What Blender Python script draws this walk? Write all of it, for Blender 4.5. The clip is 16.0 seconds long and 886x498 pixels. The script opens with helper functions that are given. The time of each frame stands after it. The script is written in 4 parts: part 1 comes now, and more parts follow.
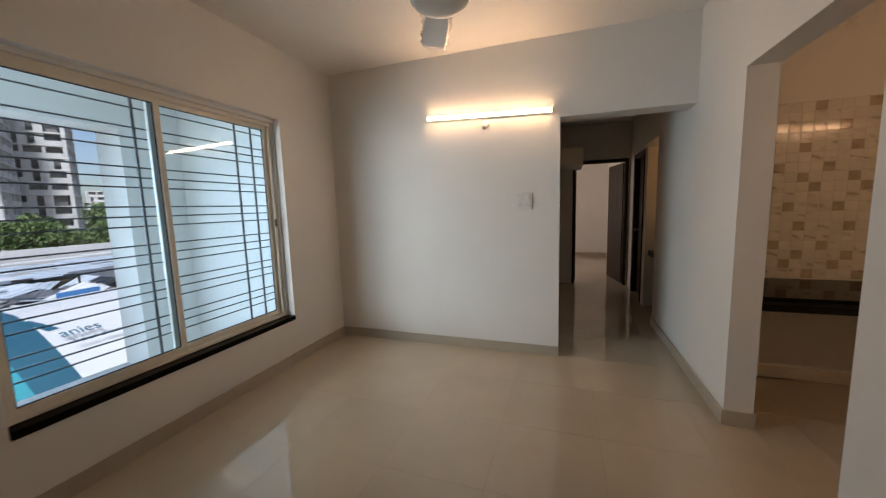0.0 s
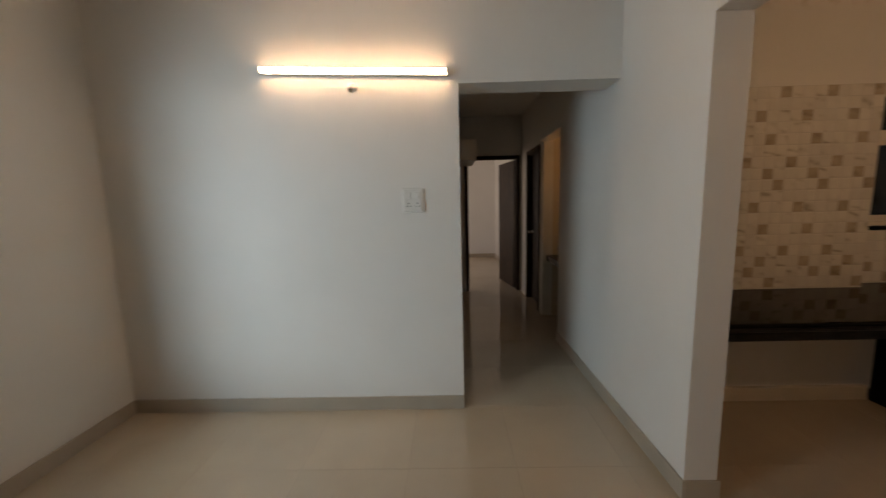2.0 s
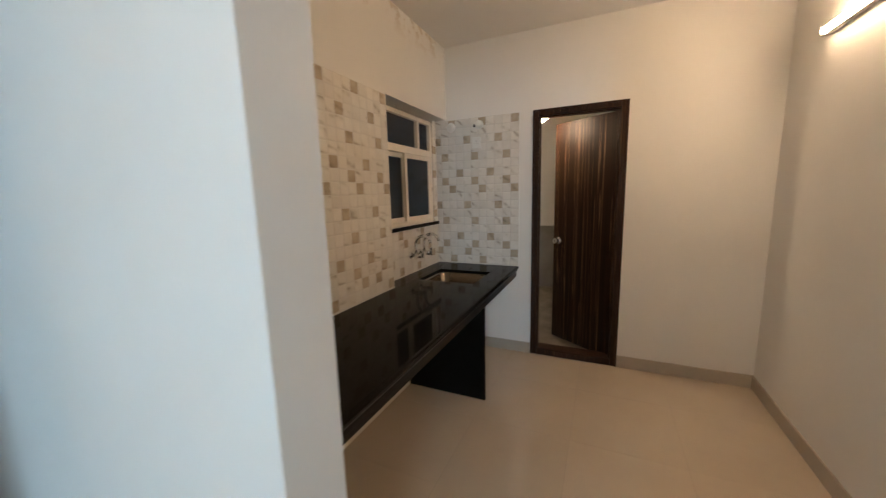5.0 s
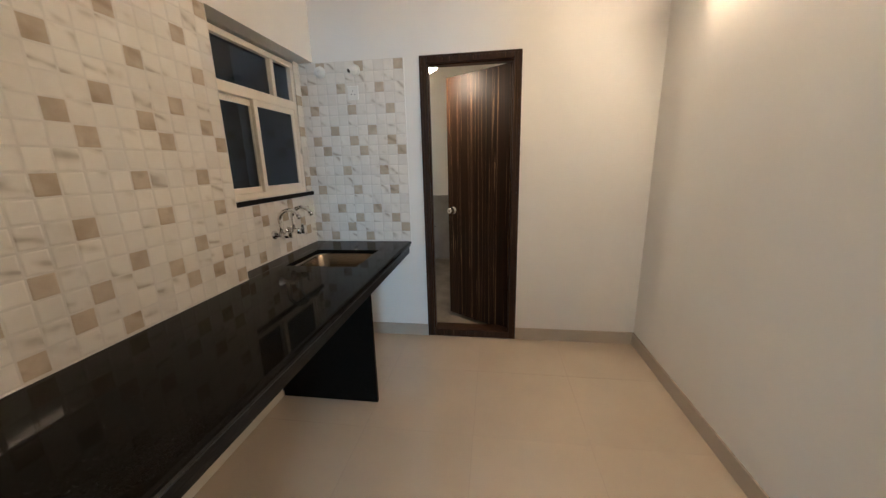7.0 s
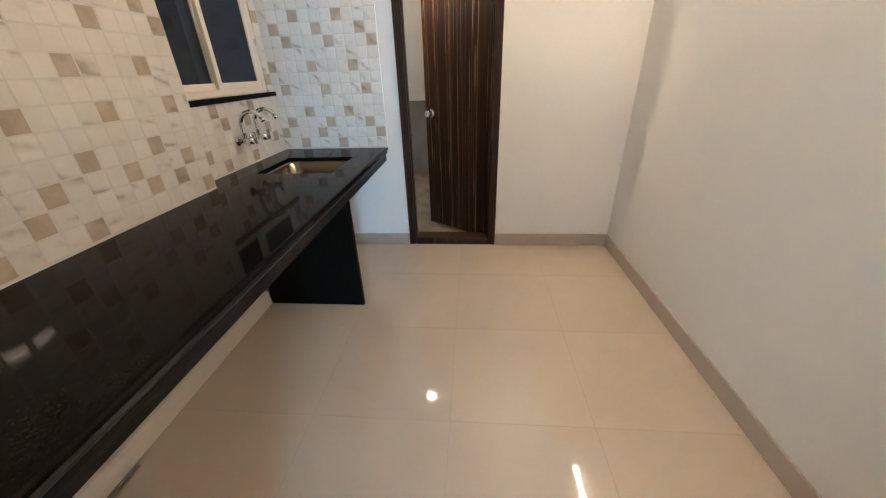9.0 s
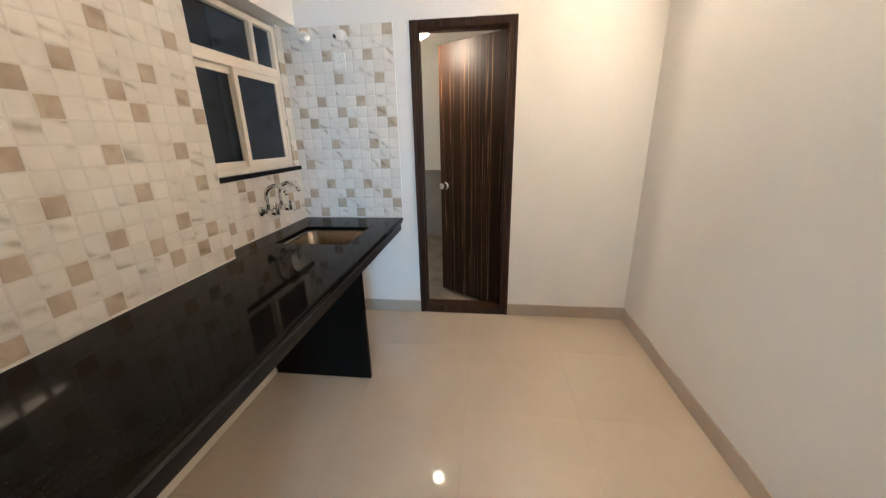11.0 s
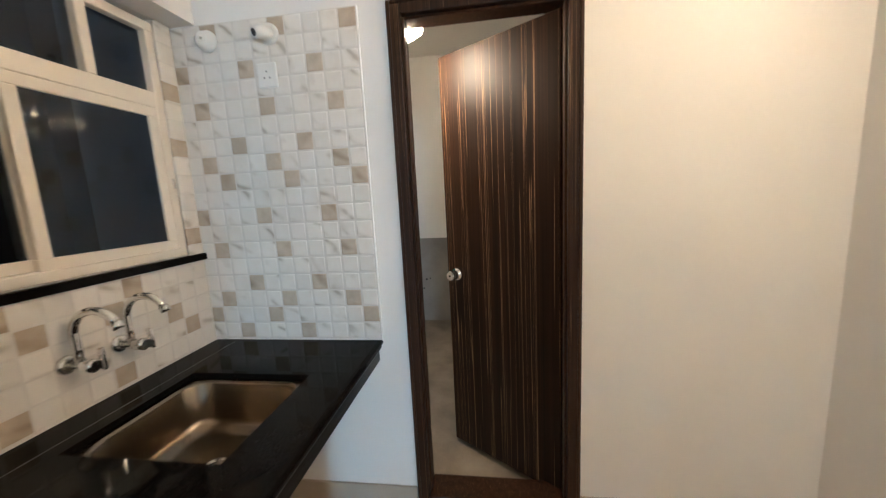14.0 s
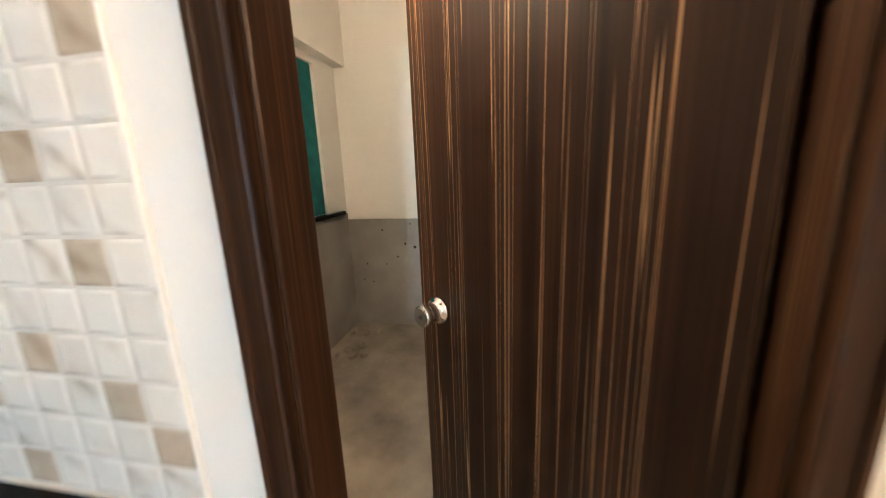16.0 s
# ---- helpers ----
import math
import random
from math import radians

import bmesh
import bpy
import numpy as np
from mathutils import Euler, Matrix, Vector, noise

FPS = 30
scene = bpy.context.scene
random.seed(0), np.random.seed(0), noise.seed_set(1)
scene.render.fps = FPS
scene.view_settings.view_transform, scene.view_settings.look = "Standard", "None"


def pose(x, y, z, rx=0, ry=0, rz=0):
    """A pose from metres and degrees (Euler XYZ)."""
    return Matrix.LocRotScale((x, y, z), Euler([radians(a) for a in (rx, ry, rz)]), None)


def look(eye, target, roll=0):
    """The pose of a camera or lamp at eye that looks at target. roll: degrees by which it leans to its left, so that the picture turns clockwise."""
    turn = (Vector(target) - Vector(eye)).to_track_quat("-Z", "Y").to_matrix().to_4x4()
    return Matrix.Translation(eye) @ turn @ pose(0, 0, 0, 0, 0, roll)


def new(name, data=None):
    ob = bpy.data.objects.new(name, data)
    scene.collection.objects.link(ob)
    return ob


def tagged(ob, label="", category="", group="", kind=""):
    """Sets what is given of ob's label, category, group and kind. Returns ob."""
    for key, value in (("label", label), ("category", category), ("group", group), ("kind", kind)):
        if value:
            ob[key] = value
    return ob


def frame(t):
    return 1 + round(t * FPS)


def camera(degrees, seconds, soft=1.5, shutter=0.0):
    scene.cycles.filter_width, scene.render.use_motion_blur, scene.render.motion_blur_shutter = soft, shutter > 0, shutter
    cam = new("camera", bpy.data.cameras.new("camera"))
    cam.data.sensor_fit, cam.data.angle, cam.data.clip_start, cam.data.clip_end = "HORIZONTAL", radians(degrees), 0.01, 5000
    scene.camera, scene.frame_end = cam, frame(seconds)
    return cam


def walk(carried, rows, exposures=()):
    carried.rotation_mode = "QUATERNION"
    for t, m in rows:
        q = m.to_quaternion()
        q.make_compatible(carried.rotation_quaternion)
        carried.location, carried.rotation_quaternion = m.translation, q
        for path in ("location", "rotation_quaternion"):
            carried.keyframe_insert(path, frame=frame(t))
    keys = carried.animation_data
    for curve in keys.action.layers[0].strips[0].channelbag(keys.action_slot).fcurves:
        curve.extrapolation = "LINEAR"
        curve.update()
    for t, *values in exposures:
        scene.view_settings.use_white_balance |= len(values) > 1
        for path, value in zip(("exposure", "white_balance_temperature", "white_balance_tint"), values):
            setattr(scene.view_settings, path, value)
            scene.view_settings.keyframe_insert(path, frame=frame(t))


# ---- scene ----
cam = camera(103.3, 16.0, soft=1.2, shutter=0.5)
PATH = [
    (0, (0.662, 0.462, 1.468), (0.01, 2.338, 1.23), -1.7),
    (0.5, (0.593, 0.673, 1.491), (0.042, 2.582, 1.257), -2.6),
    (1, (0.601, 0.952, 1.473), (0.15, 2.884, 1.219), -1.6),
    (1.5, (0.616, 1.227, 1.481), (0.253, 3.173, 1.198), -1.0),
    (2, (0.542, 1.507, 1.474), (0.503, 3.49, 1.215), -1.5),
    (2.5, (0.552, 1.738, 1.475), (0.946, 3.67, 1.14), -1.7),
    (3, (0.673, 1.987, 1.475), (1.436, 3.81, 1.174), -0.8),
    (3.5, (0.812, 2.187, 1.505), (1.866, 3.857, 1.189), -0.3),
    (4, (0.918, 2.393, 1.508), (2.32, 3.788, 1.208), -0.6),
    (4.5, (1.047, 2.509, 1.516), (2.716, 3.564, 1.198), -1.9),
    (5, (1.258, 2.558, 1.487), (3.055, 3.382, 1.182), -1.5),
    (5.2, (1.35, 2.584, 1.467), (3.186, 3.33, 1.195), -0.8),
    (7.3, (1.712, 2.596, 1.406), (3.628, 2.814, 0.875), -1.5),
    (7.5, (1.712, 2.59, 1.391), (3.613, 2.791, 0.801), -2.0),
    (8, (1.7, 2.583, 1.356), (3.524, 2.741, 0.552), -2.0),
    (8.2, (1.701, 2.589, 1.34), (3.486, 2.74, 0.451), -2.2),
    (10.3, (1.707, 2.613, 1.355), (3.478, 2.777, 0.441), -1.6),
    (10.5, (1.719, 2.609, 1.377), (3.536, 2.798, 0.564), -1.8),
    (11, (1.746, 2.597, 1.426), (3.636, 2.835, 0.816), -1.2),
    (11.5, (1.819, 2.604, 1.463), (3.75, 2.83, 0.997), -0.4),
    (12, (2.015, 2.671, 1.482), (3.974, 2.893, 1.144), -0.9),
    (12.5, (2.207, 2.725, 1.472), (4.169, 2.929, 1.141), -1.4),
    (13, (2.47, 2.681, 1.468), (4.423, 2.99, 1.172), -0.7),
    (13.5, (2.708, 2.683, 1.463), (4.648, 3.043, 1.138), -1.0),
    (14, (2.993, 2.762, 1.432), (4.952, 3.032, 1.135), -2.9),
    (14.5, (3.246, 2.772, 1.411), (5.2, 3.034, 1.07), -1.8),
    (15, (3.543, 2.707, 1.415), (5.472, 3.073, 1.033), -0.3),
    (15.5, (3.797, 2.707, 1.371), (5.699, 3.14, 0.93), -1.8),
    (16, (4.029, 2.771, 1.346), (5.945, 3.152, 0.917), -2.3),
]
EXPOSURES = [
    (0.0, 0.08, 8400, 29), (1.5, 0.0, 8250, 26), (2.5, -0.14, 8050, 23), (3.0, 0.02, 7950, 21), (3.5, 0.75, 7350, 16), (4.0, 1.3, 6750, 13), (5.0, 1.25, 6300, 14),
    (7.5, 1.82, 5450, 9), (10.5, 2.25, 5300, 9), (12.5, 1.88, 5400, 7), (13.5, 2.0, 5400, 8), (14.0, 2.1, 5450, 8), (14.5, 2.15, 5450, 8), (15.0, 2.2, 5450, 8), (15.5, 2.3, 5600, 9), (16.0, 2.85, 5900, 10),
]
walk(cam, [(t, look(eye, target, roll)) for t, eye, target, roll in PATH], EXPOSURES)

# ---- world and lights ----
world = bpy.data.worlds.new("sky")
scene.world = world
world.use_nodes = True
wn = world.node_tree.nodes
sky = wn.new("ShaderNodeTexSky")
sky.sky_type = "NISHITA"
sky.sun_disc = False
sky.sun_elevation, sky.sun_rotation = radians(44), radians(137)
sky.air_density, sky.dust_density, sky.ozone_density = 1.0, 2.0, 2.0
world.node_tree.links.new(sky.outputs[0], wn["Background"].inputs[0])
wn["Background"].inputs[1].default_value = 0.15
bay = new("sky_light", bpy.data.lights.new("sky_light", "AREA"))
bay.data.shape, bay.data.size, bay.data.size_y, bay.data.energy, bay.data.color = "RECTANGLE", 2.5, 1.6, 92, (0.56, 0.83, 1.0)
bay.data.spread = radians(118)
bay.matrix_world = look((-3.4, 0.35, 1.5), (1.6, 3.4, 0.35))
sun = new("sun", bpy.data.lights.new("sun", "SUN"))
sun.data.energy, sun.data.angle, sun.data.color = 5.0, radians(8), (1.0, 0.98, 0.96)
sun.matrix_world = look((32, -34, 46), (0, 0, 0))
# fill lamp added in the bedroom's unseen opening to brighten that room
bed = new("bedroom_fill", bpy.data.lights.new("bedroom_fill", "AREA"))
bed.data.shape, bed.data.size, bed.data.size_y, bed.data.energy, bed.data.color = "RECTANGLE", 1.8, 1.5, 14, (1.0, 0.94, 0.86)
bed.matrix_world = look((-1.33, 9.25, 1.4), (1.0, 9.25, 1.2))
TUBE_POWER, TUBE_COLOUR, KITCHEN_COLOUR = 48.0, (1.0, 0.75, 0.49, 1), (1.0, 0.70, 0.42, 1)
KITCHEN_POWER, BALCONY_POWER, NICHE_POWER = 38.0, 100.0, 30.0


# ---- materials ----
def shader(name, colour, rough=0.5, metal=0.0, **more):
    m = bpy.data.materials.new(name)
    m.use_nodes = True
    b = m.node_tree.nodes["Principled BSDF"]
    b.inputs["Base Color"].default_value = (*colour, 1)
    b.inputs["Roughness"].default_value = rough
    b.inputs["Metallic"].default_value = metal
    for key, value in more.items():
        b.inputs[key.replace("_", " ")].default_value = value
    return m


def node(m, kind, **values):
    n = m.node_tree.nodes.new(kind)
    for key, value in values.items():
        n.inputs[key.replace("_", " ")].default_value = value
    return n


def wire(m, a, b):
    m.node_tree.links.new(a, b)


def ramp(m, source, stops):
    r = m.node_tree.nodes.new("ShaderNodeValToRGB")
    e = r.color_ramp.elements
    while len(e) < len(stops):
        e.new(0.5)
    for el, (p, c) in zip(e, stops):
        el.position, el.color = p, (*c, 1)
    wire(m, source, r.inputs[0])
    return r


def spot(m, scale=(1, 1, 1), local=False):
    if local:
        src = m.node_tree.nodes.new("ShaderNodeTexCoord").outputs["Object"]
    else:
        src = m.node_tree.nodes.new("ShaderNodeNewGeometry").outputs["Position"]
    mp = m.node_tree.nodes.new("ShaderNodeMapping")
    mp.inputs["Scale"].default_value = scale
    wire(m, src, mp.inputs[0])
    return mp.outputs[0]


def bump(m, source, strength, distance):
    b = node(m, "ShaderNodeBump", Strength=strength, Distance=distance)
    wire(m, source, b.inputs["Height"])
    wire(m, b.outputs[0], m.node_tree.nodes["Principled BSDF"].inputs["Normal"])


def noise_of(m, vec, scale, detail=4.0, rough=0.55, distortion=0.0):
    n = node(m, "ShaderNodeTexNoise", Scale=scale, Detail=detail, Roughness=rough, Distortion=distortion)
    wire(m, vec, n.inputs["Vector"])
    return n.outputs["Fac"]


def mottled(name, a, b, scale, rough=0.5, metal=0.0, fine=60.0, relief=0.1, depth=0.002, local=False, **more):
    """A surface that drifts between two colours, with fine relief."""
    m = shader(name, a, rough, metal, **more)
    v = spot(m, local=local)
    r = ramp(m, noise_of(m, v, scale, 6), [(0.3, a), (0.7, b)])
    wire(m, r.outputs[0], m.node_tree.nodes["Principled BSDF"].inputs["Base Color"])
    bump(m, noise_of(m, v, fine, 3), relief, depth)
    return m


def glow(name, colour, strength):
    m = shader(name, colour[:3], 0.4)
    b = m.node_tree.nodes["Principled BSDF"]
    b.inputs["Emission Color"].default_value = colour
    b.inputs["Emission Strength"].default_value = strength
    return m


PAINT = mottled("white wall paint", (0.79, 0.775, 0.74), (0.73, 0.71, 0.67), 0.9, 0.55, fine=90, relief=0.12, depth=0.0015)


def damp_paint():
    """Wall paint that has flaked in patches under the ceiling."""
    m = mottled("white wall paint with damp patches", (0.79, 0.775, 0.74), (0.73, 0.71, 0.67), 0.9, 0.55, fine=90, relief=0.12, depth=0.0015)
    b = m.node_tree.nodes["Principled BSDF"]
    old = b.inputs["Base Color"].links[0].from_socket
    v = spot(m)
    patch = ramp(m, noise_of(m, v, 7, 5, 0.7), [(0.52, (0, 0, 0)), (0.58, (1, 1, 1))])
    sep = m.node_tree.nodes.new("ShaderNodeSeparateXYZ")
    wire(m, v, sep.inputs[0])
    band = node(m, "ShaderNodeMapRange", From_Min=2.62, From_Max=2.75)
    wire(m, sep.outputs["Z"], band.inputs[0])
    mul = m.node_tree.nodes.new("ShaderNodeMath")
    mul.operation = "MULTIPLY"
    wire(m, patch.outputs[0], mul.inputs[0])
    wire(m, band.outputs[0], mul.inputs[1])
    mix = m.node_tree.nodes.new("ShaderNodeMixRGB")
    mix.inputs[2].default_value = (0.60, 0.54, 0.46, 1)
    wire(m, mul.outputs[0], mix.inputs[0])
    wire(m, old, mix.inputs[1])
    wire(m, mix.outputs[0], b.inputs["Base Color"])
    return m


DAMP = damp_paint()
CEIL = mottled("white ceiling paint", (0.8, 0.79, 0.76), (0.75, 0.735, 0.7), 1.2, 0.7, fine=110, relief=0.1)
SKIRT = mottled("beige skirting tile", (0.46, 0.39, 0.31), (0.40, 0.34, 0.27), 3, 0.3, relief=0.03)
PALE_SKIRT = mottled("pale cream skirting tile", (0.70, 0.64, 0.55), (0.64, 0.58, 0.49), 3, 0.3, relief=0.03)
GROUT = mottled("floor joint", (0.42, 0.34, 0.26), (0.34, 0.275, 0.21), 20, 0.6)
ALU = mottled("cream coated aluminium", (0.80, 0.74, 0.64), (0.74, 0.68, 0.58), 6, 0.35, relief=0.02)
GASKET = shader("black rubber seal", (0.02, 0.02, 0.022), 0.6)
IRON = mottled("dark grey painted iron", (0.035, 0.042, 0.05), (0.06, 0.065, 0.07), 30, 0.45)
CHROME = shader("chrome", (0.78, 0.77, 0.75), 0.08, 1.0)
PLASTIC = mottled("white switch plastic", (0.74, 0.73, 0.69), (0.70, 0.69, 0.65), 10, 0.3, relief=0.02)
DARKHOLE = shader("dark socket hole", (0.02, 0.02, 0.02), 0.7)
TUBE = glow("lit tube", TUBE_COLOUR, TUBE_POWER)
KTUBE = glow("lit kitchen tube", KITCHEN_COLOUR, KITCHEN_POWER)
BTUBE = glow("lit balcony tube", (1.0, 0.73, 0.46, 1), BALCONY_POWER)
NFILL = glow("warm niche fill glow", (1.0, 0.62, 0.28, 1), NICHE_POWER)
CONCRETE = mottled("rough cement floor", (0.34, 0.30, 0.245), (0.13, 0.115, 0.10), 2.6, 0.9, fine=25, relief=0.5, depth=0.01)
CEMENT = mottled("grey cement dado", (0.34, 0.325, 0.30), (0.22, 0.21, 0.195), 2.4, 0.85, fine=40, relief=0.4, depth=0.006)
# the shaft's lack of light is put into this plaster colour
DIM_SHAFT = mottled("shaft plaster darkened for shade", (0.06, 0.065, 0.075), (0.03, 0.033, 0.04), 1.5, 0.9)
PIPE = mottled("blue-grey plastic pipe", (0.40, 0.58, 0.72), (0.32, 0.48, 0.62), 4, 0.4)
TEAL = mottled("dark green safety net", (0.0, 0.16, 0.16), (0.0, 0.08, 0.09), 9, 0.8)
CERAMIC = shader("white glazed ceramic", (0.8, 0.79, 0.76), 0.1)
STEEL = mottled("brushed stainless steel", (0.27, 0.225, 0.175), (0.23, 0.19, 0.145), 8, 0.25, 1.0, fine=200, relief=0.05, depth=0.0005)
NICHEWALL = mottled("beige niche tile", (0.64, 0.56, 0.45), (0.56, 0.48, 0.38), 3, 0.3)


def glass_pane(name, tint, alpha):
    m = bpy.data.materials.new(name)
    m.use_nodes = True
    t = m.node_tree
    t.nodes.clear()
    out = t.nodes.new("ShaderNodeOutputMaterial")
    mix = t.nodes.new("ShaderNodeMixShader")
    clear = t.nodes.new("ShaderNodeBsdfTransparent")
    clear.inputs[0].default_value = (*tint, 1)
    shine = t.nodes.new("ShaderNodeBsdfGlossy")
    shine.inputs["Roughness"].default_value = 0.02
    lw = t.nodes.new("ShaderNodeLayerWeight")
    lw.inputs[0].default_value = 0.5
    power = t.nodes.new("ShaderNodeMath")
    power.operation = "POWER"
    power.inputs[1].default_value = 4.0
    scale = t.nodes.new("ShaderNodeMath")
    scale.operation = "MULTIPLY_ADD"
    scale.inputs[1].default_value, scale.inputs[2].default_value = 0.6, alpha
    t.links.new(lw.outputs["Facing"], power.inputs[0])
    t.links.new(power.outputs[0], scale.inputs[0])
    t.links.new(scale.outputs[0], mix.inputs[0])
    t.links.new(clear.outputs[0], mix.inputs[1])
    t.links.new(shine.outputs[0], mix.inputs[2])
    t.links.new(mix.outputs[0], out.inputs[0])
    return m


GLASS = glass_pane("clear window glass", (0.74, 0.89, 0.99), 0.05)
GLASS_DARK = glass_pane("tinted window glass", (0.36, 0.41, 0.48), 0.05)
FILM = glass_pane("clear plastic wrap", (0.93, 0.93, 0.93), 0.08)


def floor_tile_material():
    m = shader("polished beige vitrified tile", (0.6, 0.5, 0.4), 0.1, Specular_IOR_Level=0.9)
    b = m.node_tree.nodes["Principled BSDF"]
    v = spot(m)
    r = ramp(m, noise_of(m, v, 1.3, 5, 0.6), [(0.3, (0.495, 0.41, 0.31)), (0.7, (0.555, 0.465, 0.355))])
    info = m.node_tree.nodes.new("ShaderNodeObjectInfo")
    hsv = m.node_tree.nodes.new("ShaderNodeHueSaturation")
    mr = node(m, "ShaderNodeMapRange", To_Min=0.975, To_Max=1.02)
    wire(m, info.outputs["Random"], mr.inputs[0])
    wire(m, mr.outputs[0], hsv.inputs["Value"])
    wire(m, r.outputs[0], hsv.inputs["Color"])
    wire(m, hsv.outputs[0], b.inputs["Base Color"])
    rr = node(m, "ShaderNodeMapRange", To_Min=0.035, To_Max=0.085)
    wire(m, noise_of(m, v, 5, 6), rr.inputs[0])
    wire(m, rr.outputs[0], b.inputs["Roughness"])
    bump(m, noise_of(m, v, 2.5, 2), 0.015, 0.004)
    return m


def marble_cell(name, base, vein, dark, low):
    m = shader(name, base, 0.07)
    b = m.node_tree.nodes["Principled BSDF"]
    v = spot(m)
    info = m.node_tree.nodes.new("ShaderNodeObjectInfo")
    shift = m.node_tree.nodes.new("ShaderNodeVectorMath")
    shift.operation = "MULTIPLY_ADD"
    shift.inputs[1].default_value = (7, 5, 9)
    wire(m, info.outputs["Random"], shift.inputs[0])
    wire(m, v, shift.inputs[2])
    turn = m.node_tree.nodes.new("ShaderNodeMapping")
    turn.inputs["Rotation"].default_value = (0.0, 0.7, 0.75)
    turn.inputs["Scale"].default_value = (0.45, 1.0, 1.9)
    wire(m, shift.outputs[0], turn.inputs[0])
    wave = node(m, "ShaderNodeTexWave", Scale=2.4, Distortion=3.6, Detail=2.0, Detail_Scale=1.4)
    wire(m, turn.outputs[0], wave.inputs["Vector"])
    line = ramp(m, wave.outputs["Fac"], [(0.74, (0, 0, 0)), (0.93, (0.4, 0.4, 0.4)), (1.0, (0.9, 0.9, 0.9))])
    mask = node(m, "ShaderNodeTexNoise", Scale=9.0, Detail=2.0)
    wire(m, shift.outputs[0], mask.inputs["Vector"])
    area = ramp(m, mask.outputs["Fac"], [(0.46, (0, 0, 0)), (0.62, (1, 1, 1))])
    both = m.node_tree.nodes.new("ShaderNodeMath")
    both.operation = "MULTIPLY"
    wire(m, line.outputs[0], both.inputs[0])
    wire(m, area.outputs[0], both.inputs[1])
    r = ramp(m, both.outputs[0], [(0.0, base), (0.35, vein), (0.9, dark)])
    cloud = ramp(m, noise_of(m, v, 11, 5), [(0.3, low), (0.7, (1, 1, 1))])
    mul = m.node_tree.nodes.new("ShaderNodeMixRGB")
    mul.blend_type = "MULTIPLY"
    mul.inputs[0].default_value = 1.0
    wire(m, r.outputs[0], mul.inputs[1])
    wire(m, cloud.outputs[0], mul.inputs[2])
    hsv = m.node_tree.nodes.new("ShaderNodeHueSaturation")
    mr = node(m, "ShaderNodeMapRange", To_Min=0.93, To_Max=1.03)
    wire(m, info.outputs["Random"], mr.inputs[0])
    wire(m, mr.outputs[0], hsv.inputs["Value"])
    wire(m, mul.outputs[0], hsv.inputs["Color"])
    wire(m, hsv.outputs[0], b.inputs["Base Color"])
    bump(m, noise_of(m, v, 18, 2), 0.05, 0.003)
    return m


def granite():
    m = shader("polished black granite", (0.006, 0.005, 0.0042), 0.06, Specular_IOR_Level=0.055)
    b = m.node_tree.nodes["Principled BSDF"]
    v = spot(m)
    r = ramp(m, noise_of(m, v, 160, 4, 0.7), [(0.5, (0.0052, 0.0044, 0.0036)), (0.64, (0.009, 0.0078, 0.0066)), (0.78, (0.05, 0.045, 0.04))])
    wire(m, r.outputs[0], b.inputs["Base Color"])
    rr = node(m, "ShaderNodeMapRange", To_Min=0.04, To_Max=0.07)
    wire(m, noise_of(m, v, 6, 5), rr.inputs[0])
    wire(m, rr.outputs[0], b.inputs["Roughness"])
    return m


def granite_rough():
    m = shader("half-polished black granite edge", (0.008, 0.007, 0.0065), 0.38, Specular_IOR_Level=0.15)
    b = m.node_tree.nodes["Principled BSDF"]
    v = spot(m, (1, 4, 6))
    r = ramp(m, noise_of(m, v, 9, 6, 0.65, 0.8), [(0.4, (0.005, 0.0045, 0.004)), (0.6, (0.016, 0.0145, 0.0135)), (0.75, (0.06, 0.056, 0.052))])
    wire(m, r.outputs[0], b.inputs["Base Color"])
    bump(m, noise_of(m, v, 30, 4), 0.25, 0.003)
    return m


